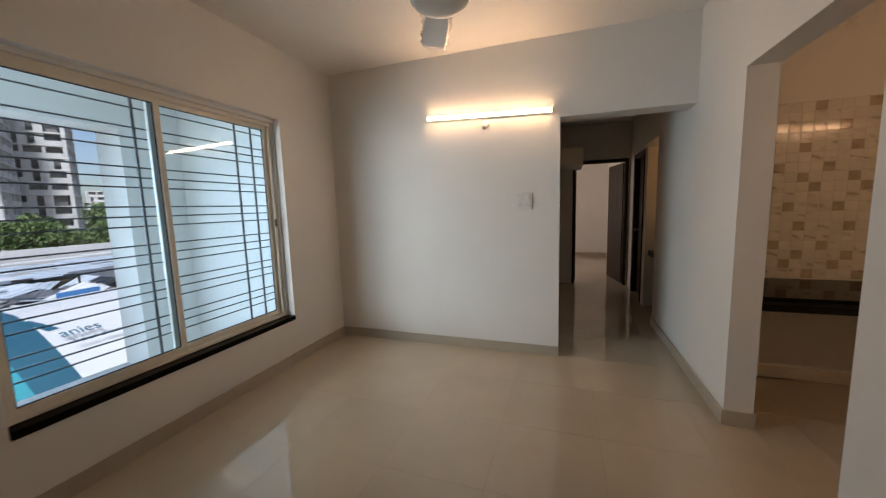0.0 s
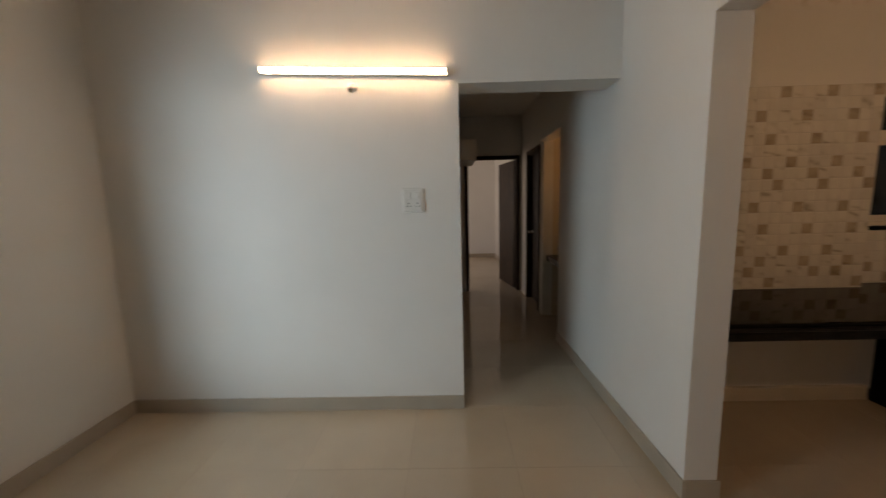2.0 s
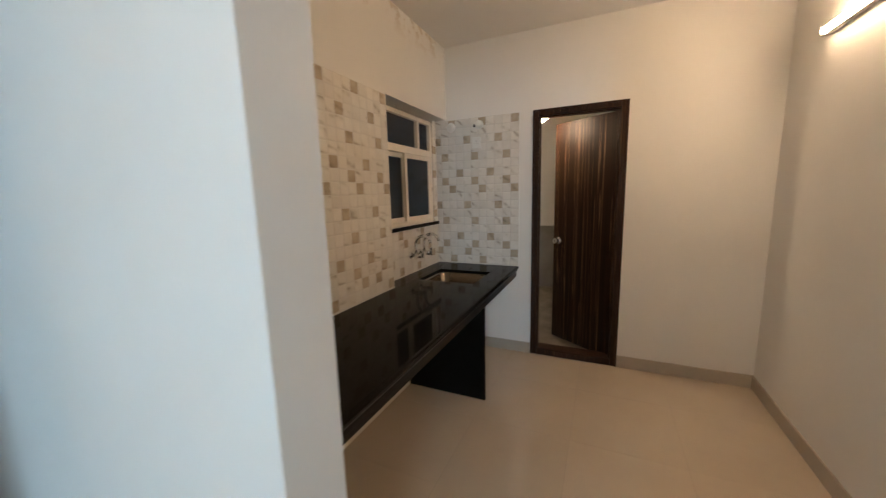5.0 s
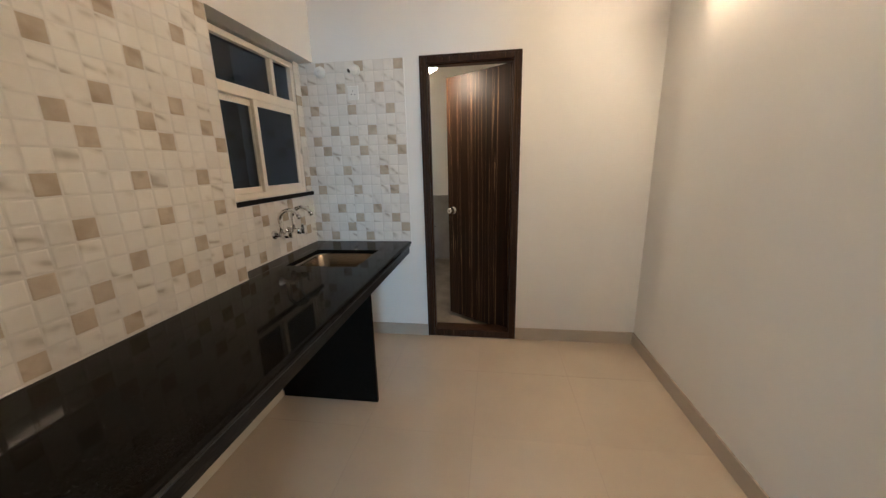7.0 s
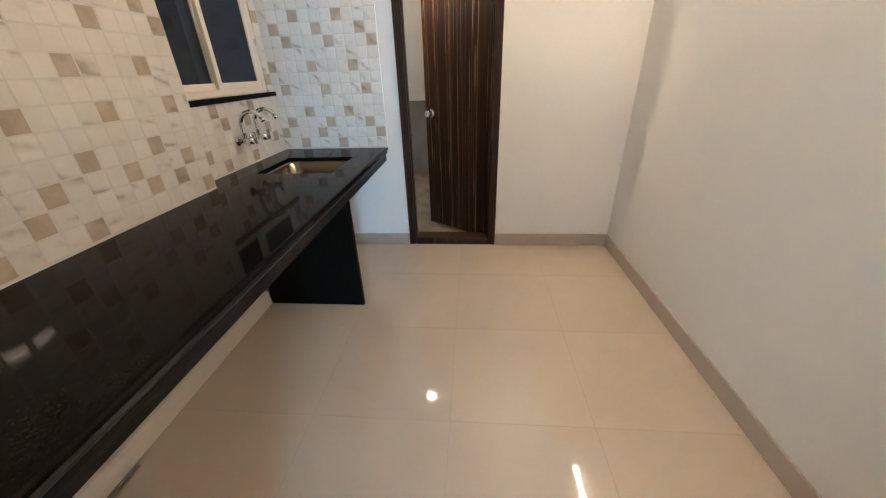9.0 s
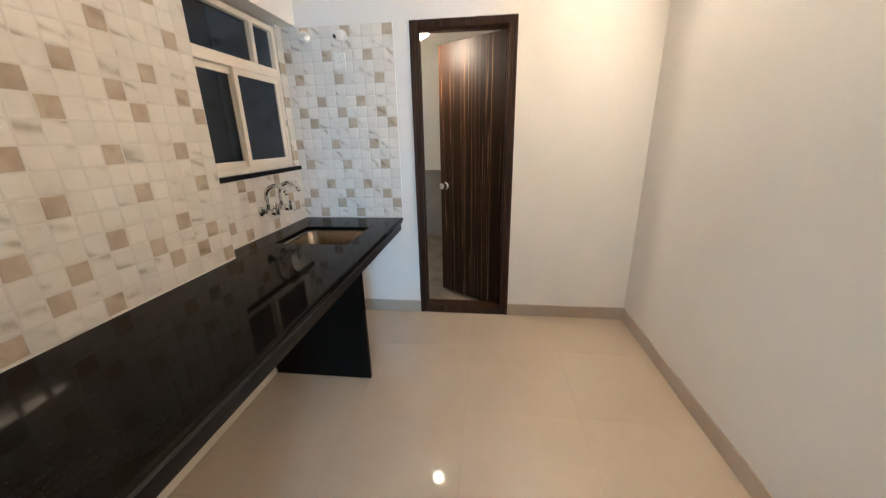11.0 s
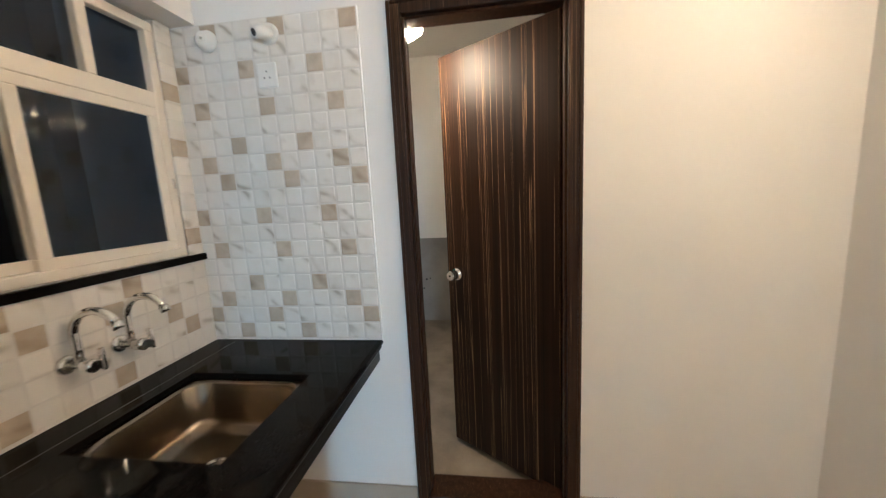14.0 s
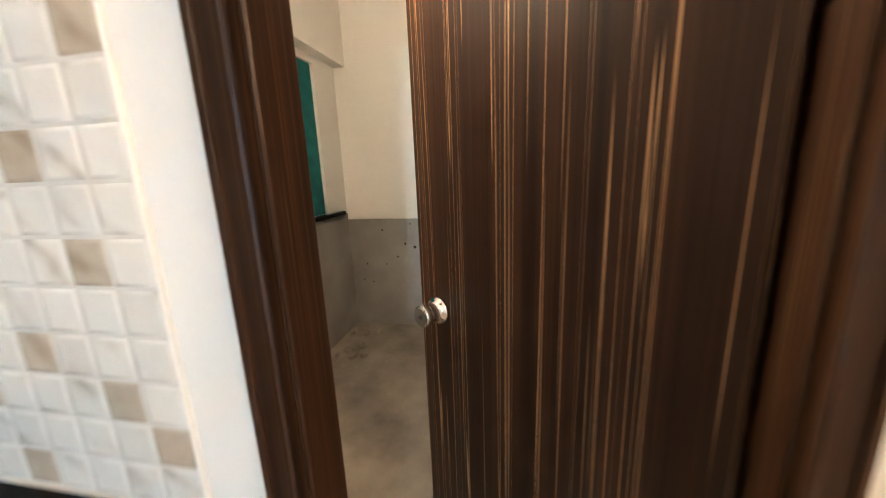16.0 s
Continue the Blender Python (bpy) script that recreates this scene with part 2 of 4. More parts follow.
def veneer(name, amount, dark, light):
    """Dark brown laminate with upright golden streaks."""
    m = shader(name, (0.03, 0.014, 0.007), 0.44, Specular_IOR_Level=0.22)
    b = m.node_tree.nodes["Principled BSDF"]
    broad = noise_of(m, spot(m, (30, 30, 0.25), True), 1.0, 2)
    fine = noise_of(m, spot(m, (150, 150, 1.0), True), 1.0, 3, 0.6)
    streak = noise_of(m, spot(m, (78, 78, 0.30), True), 1.0, 1.0, 0.4, 0.12)
    thin = noise_of(m, spot(m, (120, 120, 0.5), True), 1.0, 1.0, 0.4, 0.1)
    base = ramp(m, broad, [(0.3, dark), (0.7, light)])
    grain = ramp(m, fine, [(0.35, (0.6, 0.6, 0.6)), (0.7, (1.25, 1.2, 1.15))])
    wide = ramp(m, streak, [(0.606, (0, 0, 0)), (0.614, (0.85, 0.85, 0.85)), (0.622, (0.85, 0.85, 0.85)), (0.634, (0, 0, 0))])
    slim = ramp(m, thin, [(0.69, (0, 0, 0)), (0.705, (0.3, 0.3, 0.3)), (0.76, (0.35, 0.35, 0.35))])
    gold = m.node_tree.nodes.new("ShaderNodeMixRGB")
    gold.blend_type = "LIGHTEN"
    gold.inputs[0].default_value = 1.0
    wire(m, wide.outputs[0], gold.inputs[1])
    wire(m, slim.outputs[0], gold.inputs[2])
    mul = m.node_tree.nodes.new("ShaderNodeMixRGB")
    mul.blend_type = "MULTIPLY"
    mul.inputs[0].default_value = 1.0
    wire(m, base.outputs[0], mul.inputs[1])
    wire(m, grain.outputs[0], mul.inputs[2])
    mix = m.node_tree.nodes.new("ShaderNodeMixRGB")
    mix.inputs[2].default_value = (0.46, 0.27, 0.13, 1)
    part_gold = m.node_tree.nodes.new("ShaderNodeMath")
    part_gold.operation = "MULTIPLY"
    part_gold.inputs[1].default_value = amount
    wire(m, gold.outputs[0], part_gold.inputs[0])
    wire(m, part_gold.outputs[0], mix.inputs[0])
    wire(m, mul.outputs[0], mix.inputs[1])
    wire(m, mix.outputs[0], b.inputs["Base Color"])
    bump(m, fine, 0.08, 0.001)
    return m


TILE = floor_tile_material()
CELL = marble_cell("white marble-look wall tile", (0.78, 0.75, 0.695), (0.69, 0.655, 0.595), (0.47, 0.43, 0.37), (0.92, 0.905, 0.885))
BROWN = marble_cell("beige marble-look wall tile", (0.56, 0.475, 0.37), (0.48, 0.40, 0.305), (0.40, 0.33, 0.25), (0.72, 0.69, 0.65))
TGROUT = mottled("wall tile joint", (0.66, 0.63, 0.58), (0.58, 0.55, 0.50), 15, 0.5)
GRANITE, EDGE = granite(), granite_rough()
VENEER, FRAMEWOOD = veneer("dark striped wood laminate", 0.7, (0.011, 0.0044, 0.0019), (0.031, 0.0126, 0.0055)), veneer("dark brown frame laminate", 0.22, (0.018, 0.0075, 0.0033), (0.050, 0.0215, 0.0098))


# ---- mesh helpers ----
def box(bm, x0, x1, y0, y1, z0, z1, bevel=0.0, seg=1):
    made = bmesh.ops.create_cube(bm, size=1.0)["verts"]
    for v in made:
        v.co = Vector(((x0 + x1) / 2 + v.co.x * (x1 - x0), (y0 + y1) / 2 + v.co.y * (y1 - y0), (z0 + z1) / 2 + v.co.z * (z1 - z0)))
    if bevel:
        edges = list({e for v in made for e in v.link_edges})
        bmesh.ops.bevel(bm, geom=edges, offset=bevel, segments=seg, affect="EDGES", profile=0.5)
    return bm


def boxed(*args, **kw):
    return box(bmesh.new(), *args, **kw)


def tube(bm, points, radius, sides=14, caps=True):
    """A round bar along a line of points."""
    pts = [Vector(p) for p in points]
    rings = []
    up = Vector((0.31, 0.17, 0.93))
    for i, p in enumerate(pts):
        d = (pts[min(i + 1, len(pts) - 1)] - pts[max(i - 1, 0)]).normalized()
        a = d.cross(up).normalized()
        b = d.cross(a)
        r = radius[i] if isinstance(radius, (list, tuple)) else radius
        rings.append([bm.verts.new(p + r * (math.cos(2 * math.pi * k / sides) * a + math.sin(2 * math.pi * k / sides) * b)) for k in range(sides)])
    for r0, r1 in zip(rings, rings[1:]):
        for k in range(sides):
            f = bm.faces.new((r0[k], r0[(k + 1) % sides], r1[(k + 1) % sides], r1[k]))
            f.smooth = True
    if caps:
        bm.faces.new(rings[0][::-1])
        bm.faces.new(rings[-1])
    return bm


def lathe(bm, profile, centre, axis="z", sides=28):
    """A turned shape: profile is (radius, height) pairs along the axis."""
    c = Vector(centre)
    rings = []
    for r, h in profile:
        ring = []
        for k in range(sides):
            a = 2 * math.pi * k / sides
            u, w = r * math.cos(a), r * math.sin(a)
            off = {"z": (u, w, h), "x": (h, u, w), "y": (u, h, w)}[axis]
            ring.append(bm.verts.new(c + Vector(off)))
        rings.append(ring)
    for r0, r1 in zip(rings, rings[1:]):
        for k in range(sides):
            f = bm.faces.new((r0[k], r0[(k + 1) % sides], r1[(k + 1) % sides], r1[k]))
            f.smooth = True
    bm.faces.new(rings[0][::-1])
    bm.faces.new(rings[-1])
    bmesh.ops.recalc_face_normals(bm, faces=bm.faces)
    return bm


def mesh_of(name, bm, material):
    bmesh.ops.recalc_face_normals(bm, faces=bm.faces)
    me = bpy.data.meshes.new(name)
    bm.to_mesh(me)
    bm.free()
    me.materials.append(material)
    return me


def part(name, bm, material, parent=None, label=""):
    ob = new(name, mesh_of(name, bm, material))
    ob.parent = parent
    if label:
        tagged(ob, label)
    return ob


def thing(name, label, category, at=(0, 0, 0), group="", rz=0.0):
    ob = new(name)
    ob.matrix_basis = pose(*at, 0, 0, rz)
    return tagged(ob, label, category, group)


def structure(name, bm, material, label, category):
    return tagged(part(name, bm, material), label, category, "", "structure")


def panel(axis, c, th, a0, a1, z0, z1, holes=()):
    """A wall slab with openings through it: axis x lies at x=c..c+th and runs along y; axis y the other way."""
    aa = sorted({a0, a1, *[min(max(v, a0), a1) for h in holes for v in h[:2]]})
    zz = sorted({z0, z1, *[min(max(v, z0), z1) for h in holes for v in h[2:]]})
    bm = bmesh.new()
    cache = {}

    def vert(d, i, j):
        key = (d, i, j)
        if key not in cache:
            p = c + th * d
            cache[key] = bm.verts.new((p, aa[i], zz[j]) if axis == "x" else (aa[i], p, zz[j]))
        return cache[key]

    solid = {}
    for i in range(len(aa) - 1):
        for j in range(len(zz) - 1):
            am, zm = (aa[i] + aa[i + 1]) / 2, (zz[j] + zz[j + 1]) / 2
            solid[i, j] = not any(h[0] < am < h[1] and h[2] < zm < h[3] for h in holes)
    for (i, j), s in solid.items():
        if not s:
            continue
        for d in (0, 1):
            bm.faces.new([vert(d, i, j), vert(d, i + 1, j), vert(d, i + 1, j + 1), vert(d, i, j + 1)])
        for di, dj, e in ((-1, 0, ((i, j), (i, j + 1))), (1, 0, ((i + 1, j), (i + 1, j + 1))), (0, -1, ((i, j), (i + 1, j))), (0, 1, ((i, j + 1), (i + 1, j + 1)))):
            if not solid.get((i + di, j + dj)):
                (p, q), (r, t) = e
                bm.faces.new([vert(0, p, q), vert(0, r, t), vert(1, r, t), vert(1, p, q)])
    return bm


# ---- plan, in metres ----
WX = -1.80          # window wall, inner face
NY = 3.88           # wall with the tube lamp
PX0, PX1 = 1.66, 1.82   # wall between living room and kitchen
PY0, PY1 = 2.09, 3.082  # kitchen opening
LH, KH, CH = 2.93, 2.81, 2.81
EX = 4.415          # kitchen end wall
KY0, KY1, KY2 = 1.49, 3.934, 4.046   # kitchen side wall, thick tiled wall, recess
SX = 3.39           # step of the tiled wall
SOUTH = -1.6
CX0 = 0.577         # passage, left face
BY = 7.25           # wall of the far door
BX = 6.9            # end of the utility balcony

# ---- setting ----
structure("wall_west", panel("x", WX, -0.2, SOUTH - 0.15, 4.12, 0, LH, [(1.24, 3.11, 0.425, 2.30)]), PAINT, "white painted wall with a wide sliding window", "wall")
structure("wall_north", panel("y", NY, 0.24, WX, PX0, 0, LH, [(0.62, PX0 + 0.1, -1, 2.235)]), PAINT, "white painted wall with an opening to the passage", "wall")
structure("wall_south", panel("y", SOUTH, -0.15, WX, 4.53, 0, LH), PAINT, "plain white painted wall", "wall")
structure("wall_dividing", panel("x", PX0, PX1 - PX0, SOUTH, 5.1, 0, LH, [(PY0, PY1, -1, 2.23)]), PAINT, "white painted wall with the kitchen opening", "wall")
structure("ceiling_living", boxed(WX, PX0, SOUTH, NY, LH, LH + 0.12), CEIL, "plain white painted ceiling", "ceiling")
structure("wall_kitchen_side", panel("y", KY0, -0.12, PX1, EX, 0, KH), PAINT, "white painted kitchen wall with a tube lamp", "wall")
wall_end = structure("wall_kitchen_end", panel("x", EX, 0.115, SOUTH, 4.6, 0, KH + 0.12, [(2.406, 3.132, -1, 2.175)]), PAINT, "white painted wall with a dark wooden door", "wall")
wall_thick = structure("wall_kitchen_tiled", panel("y", KY1 + 0.009, KY2 - KY1 + 0.001, PX1, EX, 0, KH, [(SX, EX + 1, -1, 2.178)]), DAMP, "thick kitchen wall tiled above the worktop", "wall")
wall_recess = structure("wall_kitchen_window", panel("y", KY2 + 0.012, 0.14, PX1, EX, 0, KH, [(2.95, 4.335, 1.235, 2.178)]), PAINT, "recessed kitchen wall around the window", "wall")
structure("ceiling_kitchen", boxed(PX1, EX, KY0, KY2 + 0.15, KH, KH + 0.1), CEIL, "white painted kitchen ceiling with damp marks", "ceiling")

# passage, wash niche and far room
structure("wall_passage_left", panel("x", CX0, -0.12, NY + 0.24, BY, 0, CH, [(4.2, 5.06, -1, 2.2)]), PAINT, "white painted passage wall with a doorway", "wall")
structure("wall_passage_right", panel("x", 1.72, 0.12, 5.93, BY, 0, CH, [(6.1, 6.85, -1, 2.19)]), PAINT, "white painted passage wall beyond the wash niche", "wall")
structure("wall_niche_head", panel("x", PX0, 0.16, 5.1, 5.93, 2.19, CH), PAINT, "white painted beam over the wash niche", "wall")
structure("wall_niche_back", panel("x", 2.45, 0.1, 4.9, 6.05, 0, CH), NICHEWALL, "beige tiled back of the wash niche", "wall")
structure("wall_niche_far", panel("y", 5.93, 0.12, 1.84, 2.45, 0, CH), NICHEWALL, "beige tiled side of the wash niche", "wall")
structure("wall_niche_near", panel("y", 5.1, -0.12, 1.82, 2.45, 0, CH), NICHEWALL, "beige tiled side of the wash niche", "wall")
structure("wall_far_door", panel("y", BY, 0.12, -0.5, 2.6, 0, CH, [(0.80, 1.69, -1, 2.2)]), PAINT, "white painted wall with a dark door frame", "wall")
structure("ceiling_passage", boxed(-1.2, 2.6, NY + 0.24, 11.2, CH, CH + 0.1), CEIL, "white painted passage ceiling", "ceiling")
structure("wall_bedroom_far", panel("y", 10.9, 0.1, -1.3, 2.2, 0, CH), PAINT, "white painted bedroom wall", "wall")
structure("wall_bedroom_right", panel("x", 1.76, 0.1, BY + 0.12, 10.9, 0, CH), PAINT, "white painted bedroom wall", "wall")
structure("wall_bedroom_left", panel("x", -1.3, -0.1, BY + 0.12, 10.9, 0, CH, [(8.3, 10.2, 0.6, 2.2)]), PAINT, "white painted bedroom wall with an unseen opening for light", "wall")
structure("wall_side_room", panel("x", -0.9, -0.1, NY + 0.24, BY, 0, CH), PAINT, "white painted side room wall", "wall")
structure("wall_loft_box", boxed(CX0, 0.93, 6.4, BY, 2.05, 2.32, bevel=0.004), PAINT, "white boxed ledge high on the passage wall", "wall")


# ---- skirting ----
def skirting(x0, x1, y0, y1, z=0.1, mat=SKIRT):
    structure("baseboard", boxed(x0, x1, y0, y1, 0, z, bevel=0.002), mat, "beige tile skirting along the wall", "baseboard")


T = 0.012
skirting(WX, WX + T, SOUTH, NY)
skirting(WX + T, 0.62, NY - T, NY)
skirting(PX0 - T, PX0, PY1 - T, 5.1)
skirting(PX0, PX1 + T, PY1 - T, PY1)
skirting(PX0 - T, PX0, SOUTH, PY0 + T)
skirting(PX0, PX1 + T, PY0, PY0 + T)
skirting(PX1, PX1 + T, KY0 + T, PY0)
skirting(PX1 + T, EX, KY0, KY0 + T)
skirting(EX - T, EX, KY0 + T, 2.405)
skirting(EX - T, EX, 3.133, KY1)
skirting(PX1, 3.505, KY1 - 0.025, KY1 + 0.008, mat=PALE_SKIRT)
skirting(CX0, CX0 + T, 5.13, BY)
skirting(-1.3, 1.76, 10.9 - T, 10.9)
skirting(1.76 - T, 1.76, BY + 0.12, 10.9 - T)


# ---- doors ----
def door_frame(name, label, axis, c0, c1, a0, a1, top, w=0.055, foot=False):
    """A dark laminated frame in a wall opening; axis x: the wall's faces are at x=c0..c1."""
    th = thing(name, label, "door frame")

    def bar(part_name, p0, p1, z0, z1):
        if axis == "x":
            part(part_name, boxed(c0, c1, p0, p1, z0, z1, bevel=0.006, seg=2), FRAMEWOOD, th)
        else:
            part(part_name, boxed(p0, p1, c0, c1, z0, z1, bevel=0.006, seg=2), FRAMEWOOD, th)
    bar("jamb", a0, a0 + w, 0, top)
    bar("jamb", a1 - w, a1, 0, top)
    bar("head", a0 + w, a1 - w, top - w, top)
    stop0, stop1 = c0 + 0.022, c1 - 0.075
    for pn, p0, p1, z0, z1 in (("stop", a0 + w, a0 + w + 0.010, 0.06, top - w), ("stop", a1 - w - 0.010, a1 - w, 0.06, top - w), ("stop", a0 + w + 0.010, a1 - w - 0.010, top - w - 0.010, top - w)):
        part(pn, boxed(stop0, stop1, p0, p1, z0, z1, bevel=0.003) if axis == "x" else boxed(p0, p1, stop0, stop1, z0, z1, bevel=0.003), FRAMEWOOD, th)
    for p0, p1, z0, z1 in ((a0 + 0.004, a0 + 0.017, 0, top - 0.004), (a1 - 0.017, a1 - 0.004, 0, top - 0.004), (a0 + 0.017, a1 - 0.017, top - 0.017, top - 0.004)):
        part("bead", boxed(c0 - 0.005, c0 + 0.002, p0, p1, z0, z1, bevel=0.002) if axis == "x" else boxed(p0, p1, c0 - 0.005, c0 + 0.002, z0, z1, bevel=0.002), FRAMEWOOD, th)
    if foot:
        bar("threshold", a0 + w, a1 - w, 0, 0.06)
    return th


def knob_lock(leaf, x, y, z, side):
    """A round chrome lock knob on a leaf that lies along local x; side: -1 faces the near side."""
    k = part("knob", lathe(bmesh.new(), [(0.034, 0), (0.034, side * 0.006), (0.03, side * 0.011), (0.024, side * 0.013), (0.023, side * 0.04), (0.026, side * 0.043), (0.026, side * 0.058), (0.022, side * 0.062)], (x, y, z), "y"), CHROME, leaf, "round chrome knob")
    part("keyhole", lathe(bmesh.new(), [(0.006, side * 0.062), (0.006, side * 0.0635)], (x, y, z), "y", 12), DARKHOLE, k)


def door_leaf(name, label, hinge, turn, width, z0, z1, knob_side=0, lever=False):
    """A flush leaf, hinged at its local origin and running along local x."""
    th = thing(name, label, "door", (hinge[0], hinge[1], 0), rz=turn)
    slab = part("leaf", boxed(0, width, -0.016, 0.016, z0, z1, bevel=0.002), VENEER, th)
    if lever:
        h = part("handle", tube(bmesh.new(), [(width - 0.06, -0.016, 1.02), (width - 0.06, -0.06, 1.02), (width - 0.075, -0.07, 1.02), (width - 0.17, -0.07, 1.02)], 0.009), CHROME, slab, "steel lever handle")
        part("rose", lathe(bmesh.new(), [(0.026, -0.016), (0.026, -0.024)], (width - 0.06, 0, 1.02), "y"), CHROME, h)
    else:
        for s in (-1, 1):
            knob_lock(slab, width - 0.065, 0.016 * s, 1.018, s)
    for z in (0.3, 1.1, 1.85):
        part("hinge", tube(bmesh.new(), [(0, -0.02, z - 0.05), (0, -0.02, z + 0.05)], 0.007, 10), CHROME, th)
    return th


tagged(door_frame("door_frame", "dark striped wooden door frame with a threshold", "x", EX - 0.012, EX + 0.125, 2.406, 3.132, 2.175, foot=True), group="door frames")
door_leaf("kitchen_door", "dark brown striped laminate door standing ajar", (4.50, 2.464), 55.0, 0.638, 0.03, 2.115)
door_frame("door_frame", "dark wooden frame of the bedroom door", "y", BY - 0.012, BY + 0.13, 0.80, 1.69, 2.2, 0.05)
door_leaf("bedroom_door", "dark brown laminate bedroom door standing open", (1.64, BY + 0.13), 101.0, 0.76, 0.01, 2.14, lever=True)
door_frame("door_frame", "dark wooden frame of the side room doorway", "x", CX0 - 0.12, CX0 + 0.006, 4.2, 5.06, 2.2, 0.05)
door_frame("door_frame", "dark wooden frame beyond the wash niche", "x", 1.71, 1.85, 6.1, 6.85, 2.19, 0.05)
door_leaf("bathroom_door", "closed dark brown laminate door", (1.80, 6.155), 90.0, 0.64, 0.01, 2.135)


# ---- living room window ----
def living_window():
    th = tagged(thing("window_living", "cream aluminium sliding window with two glass sashes", "window"), kind="structure")
    x0, x1 = WX - 0.15, WX - 0.085
    y0, y1, z0, z1, w = 1.243, 3.085, 0.471, 2.268, 0.03
    part("frame", boxed(x0, x1, y0, y1, z0, z0 + w, bevel=0.003), ALU, th)
    part("frame", boxed(x0, x1, y0, y1, z1 - w, z1, bevel=0.003), ALU, th)
    part("frame", boxed(x0, x1, y0, y0 + w, z0 + w, z1 - w, bevel=0.003), ALU, th)
    part("frame", boxed(x0, x1, y1 - w, y1, z0 + w, z1 - w, bevel=0.003), ALU, th)
    part("track", boxed(x1, x1 + 0.012, y0, y1, z0, z0 + 0.02, bevel=0.002), ALU, th)
    for a0, a1, xs in ((y0 + w, 2.145, x1 - 0.028), (2.085, y1 - w, x1 - 0.058)):
        s = part("sash", sash_frame(xs, a0, a1, z0 + w, z1 - w, 0.034), ALU, th)
        part("seal", sash_frame(xs + 0.006, a0 + 0.034, a1 - 0.034, z0 + w + 0.034, z1 - w - 0.034, 0.006, 0.012), GASKET, s)
        p = part("pane", boxed(xs + 0.01, xs + 0.015, a0 + 0.036, a1 - 0.036, z0 + w + 0.036, z1 - w - 0.036), GLASS, s)
        p.visible_shadow = False
    part("latch", boxed(x1 - 0.004, x1 + 0.012, 3.045, 3.06, 1.33, 1.40, bevel=0.003), GASKET, th)
    structure("window_lintel", boxed(WX - 0.199, WX - 0.06, 1.242, 3.108, 2.269, 2.299), PAINT, "white plaster strip over the window frame", "trim")
    structure("window_packing", boxed(WX - 0.199, WX - 0.07, 3.0855, 3.1085, 0.47, 2.268), PAINT, "white plaster strip beside the window frame", "trim")
    tagged(structure("window_sill", boxed(WX - 0.2, WX + 0.014, 1.242, 3.108, 0.427, 0.469, bevel=0.004), GRANITE, "black granite window sill", "sill"))


def sash_frame(x, a0, a1, z0, z1, w, d=0.026):
    bm = bmesh.new()
    box(bm, x, x + d, a0, a1, z0, z0 + w, bevel=0.002)
    box(bm, x, x + d, a0, a1, z1 - w, z1, bevel=0.002)
    box(bm, x, x + d, a0, a0 + w, z0 + w, z1 - w, bevel=0.002)
    box(bm, x, x + d, a1 - w, a1, z0 + w, z1 - w, bevel=0.002)
    return bm


living_window()


def window_grille():
    th = thing("window_grille", "dark iron security grille of thin bars outside the window", "grille")
    x = WX - 0.175
    for y in (1.30, 2.03, 2.78, 2.94):
        part("upright", boxed(x - 0.004, x + 0.004, y - 0.008, y + 0.008, 0.469, 2.30), IRON, th)
    for g in range(7):
        for k in range(3):
            z = 0.64 + 0.253 * g + 0.064 * k
            if z < 2.28:
                part("bar", tube(bmesh.new(), [(x + 0.008, 1.24, z), (x + 0.008, 3.11, z)], 0.005, 8), IRON, th)


window_grille()


# ---- kitchen window ----
def kitchen_window():
    th = tagged(thing("window_kitchen", "cream aluminium window with sliding sashes and fixed top lights", "window"), kind="structure")
    x0, x1, z0, z1 = 2.952, 4.333, 1.237, 2.16
    y0, y1, w = KY2 + 0.014, KY2 + 0.074, 0.035

    def bar(name, a0, a1, b0, b1, p0=y0, p1=y1, m=ALU, parent=th):
        return part(name, boxed(a0, a1, p0, p1, b0, b1, bevel=0.003), m, parent)
    bar("frame", x0, x1, z0, z0 + w)
    bar("frame", x0, x1, z1 - w, z1)
    bar("frame", x0, x0 + w, z0 + w, z1 - w)
    bar("frame", x1 - w, x1, z0 + w, z1 - w)
    bar("transom", x0 + w, x1 - w, 1.835, 1.895)
    bar("mullion", 4.06, 4.095, 1.895, z1 - w)
    for a0, a1 in ((x0 + w, 4.06), (4.095, x1 - w)):
        p = part("pane", boxed(a0, a1, y0 + 0.03, y0 + 0.035, 1.895, z1 - w), GLASS_DARK, th)
        p.visible_shadow = False
    for a0, a1, yy in ((x0 + w, 3.87, y0 + 0.032), (3.835, x1 - w, y0 + 0.004)):
        bm = bmesh.new()
        s = 0.036
        for c in ((a0, a1, z0 + w, z0 + w + s), (a0, a1, 1.835 - s, 1.835), (a0, a0 + s, z0 + w + s, 1.835 - s), (a1 - s, a1, z0 + w + s, 1.835 - s)):
            box(bm, c[0], c[1], yy, yy + 0.024, c[2], c[3], bevel=0.002)
        sash = part("sash", bm, ALU, th)
        p = part("pane", boxed(a0 + s, a1 - s, yy + 0.01, yy + 0.014, z0 + w + s, 1.835 - s), GLASS_DARK, sash)
        p.visible_shadow = False
    part("latch", boxed(4.312, 4.322, y0 - 0.006, y0 + 0.006, 1.52, 1.56, bevel=0.002), CHROME, th)
    structure("window_sill", boxed(SX + 0.002, EX - 0.01, KY2 - 0.014, KY2 + 0.013, 1.205, 1.235, bevel=0.004), GRANITE, "black granite kitchen window sill", "sill")


kitchen_window()


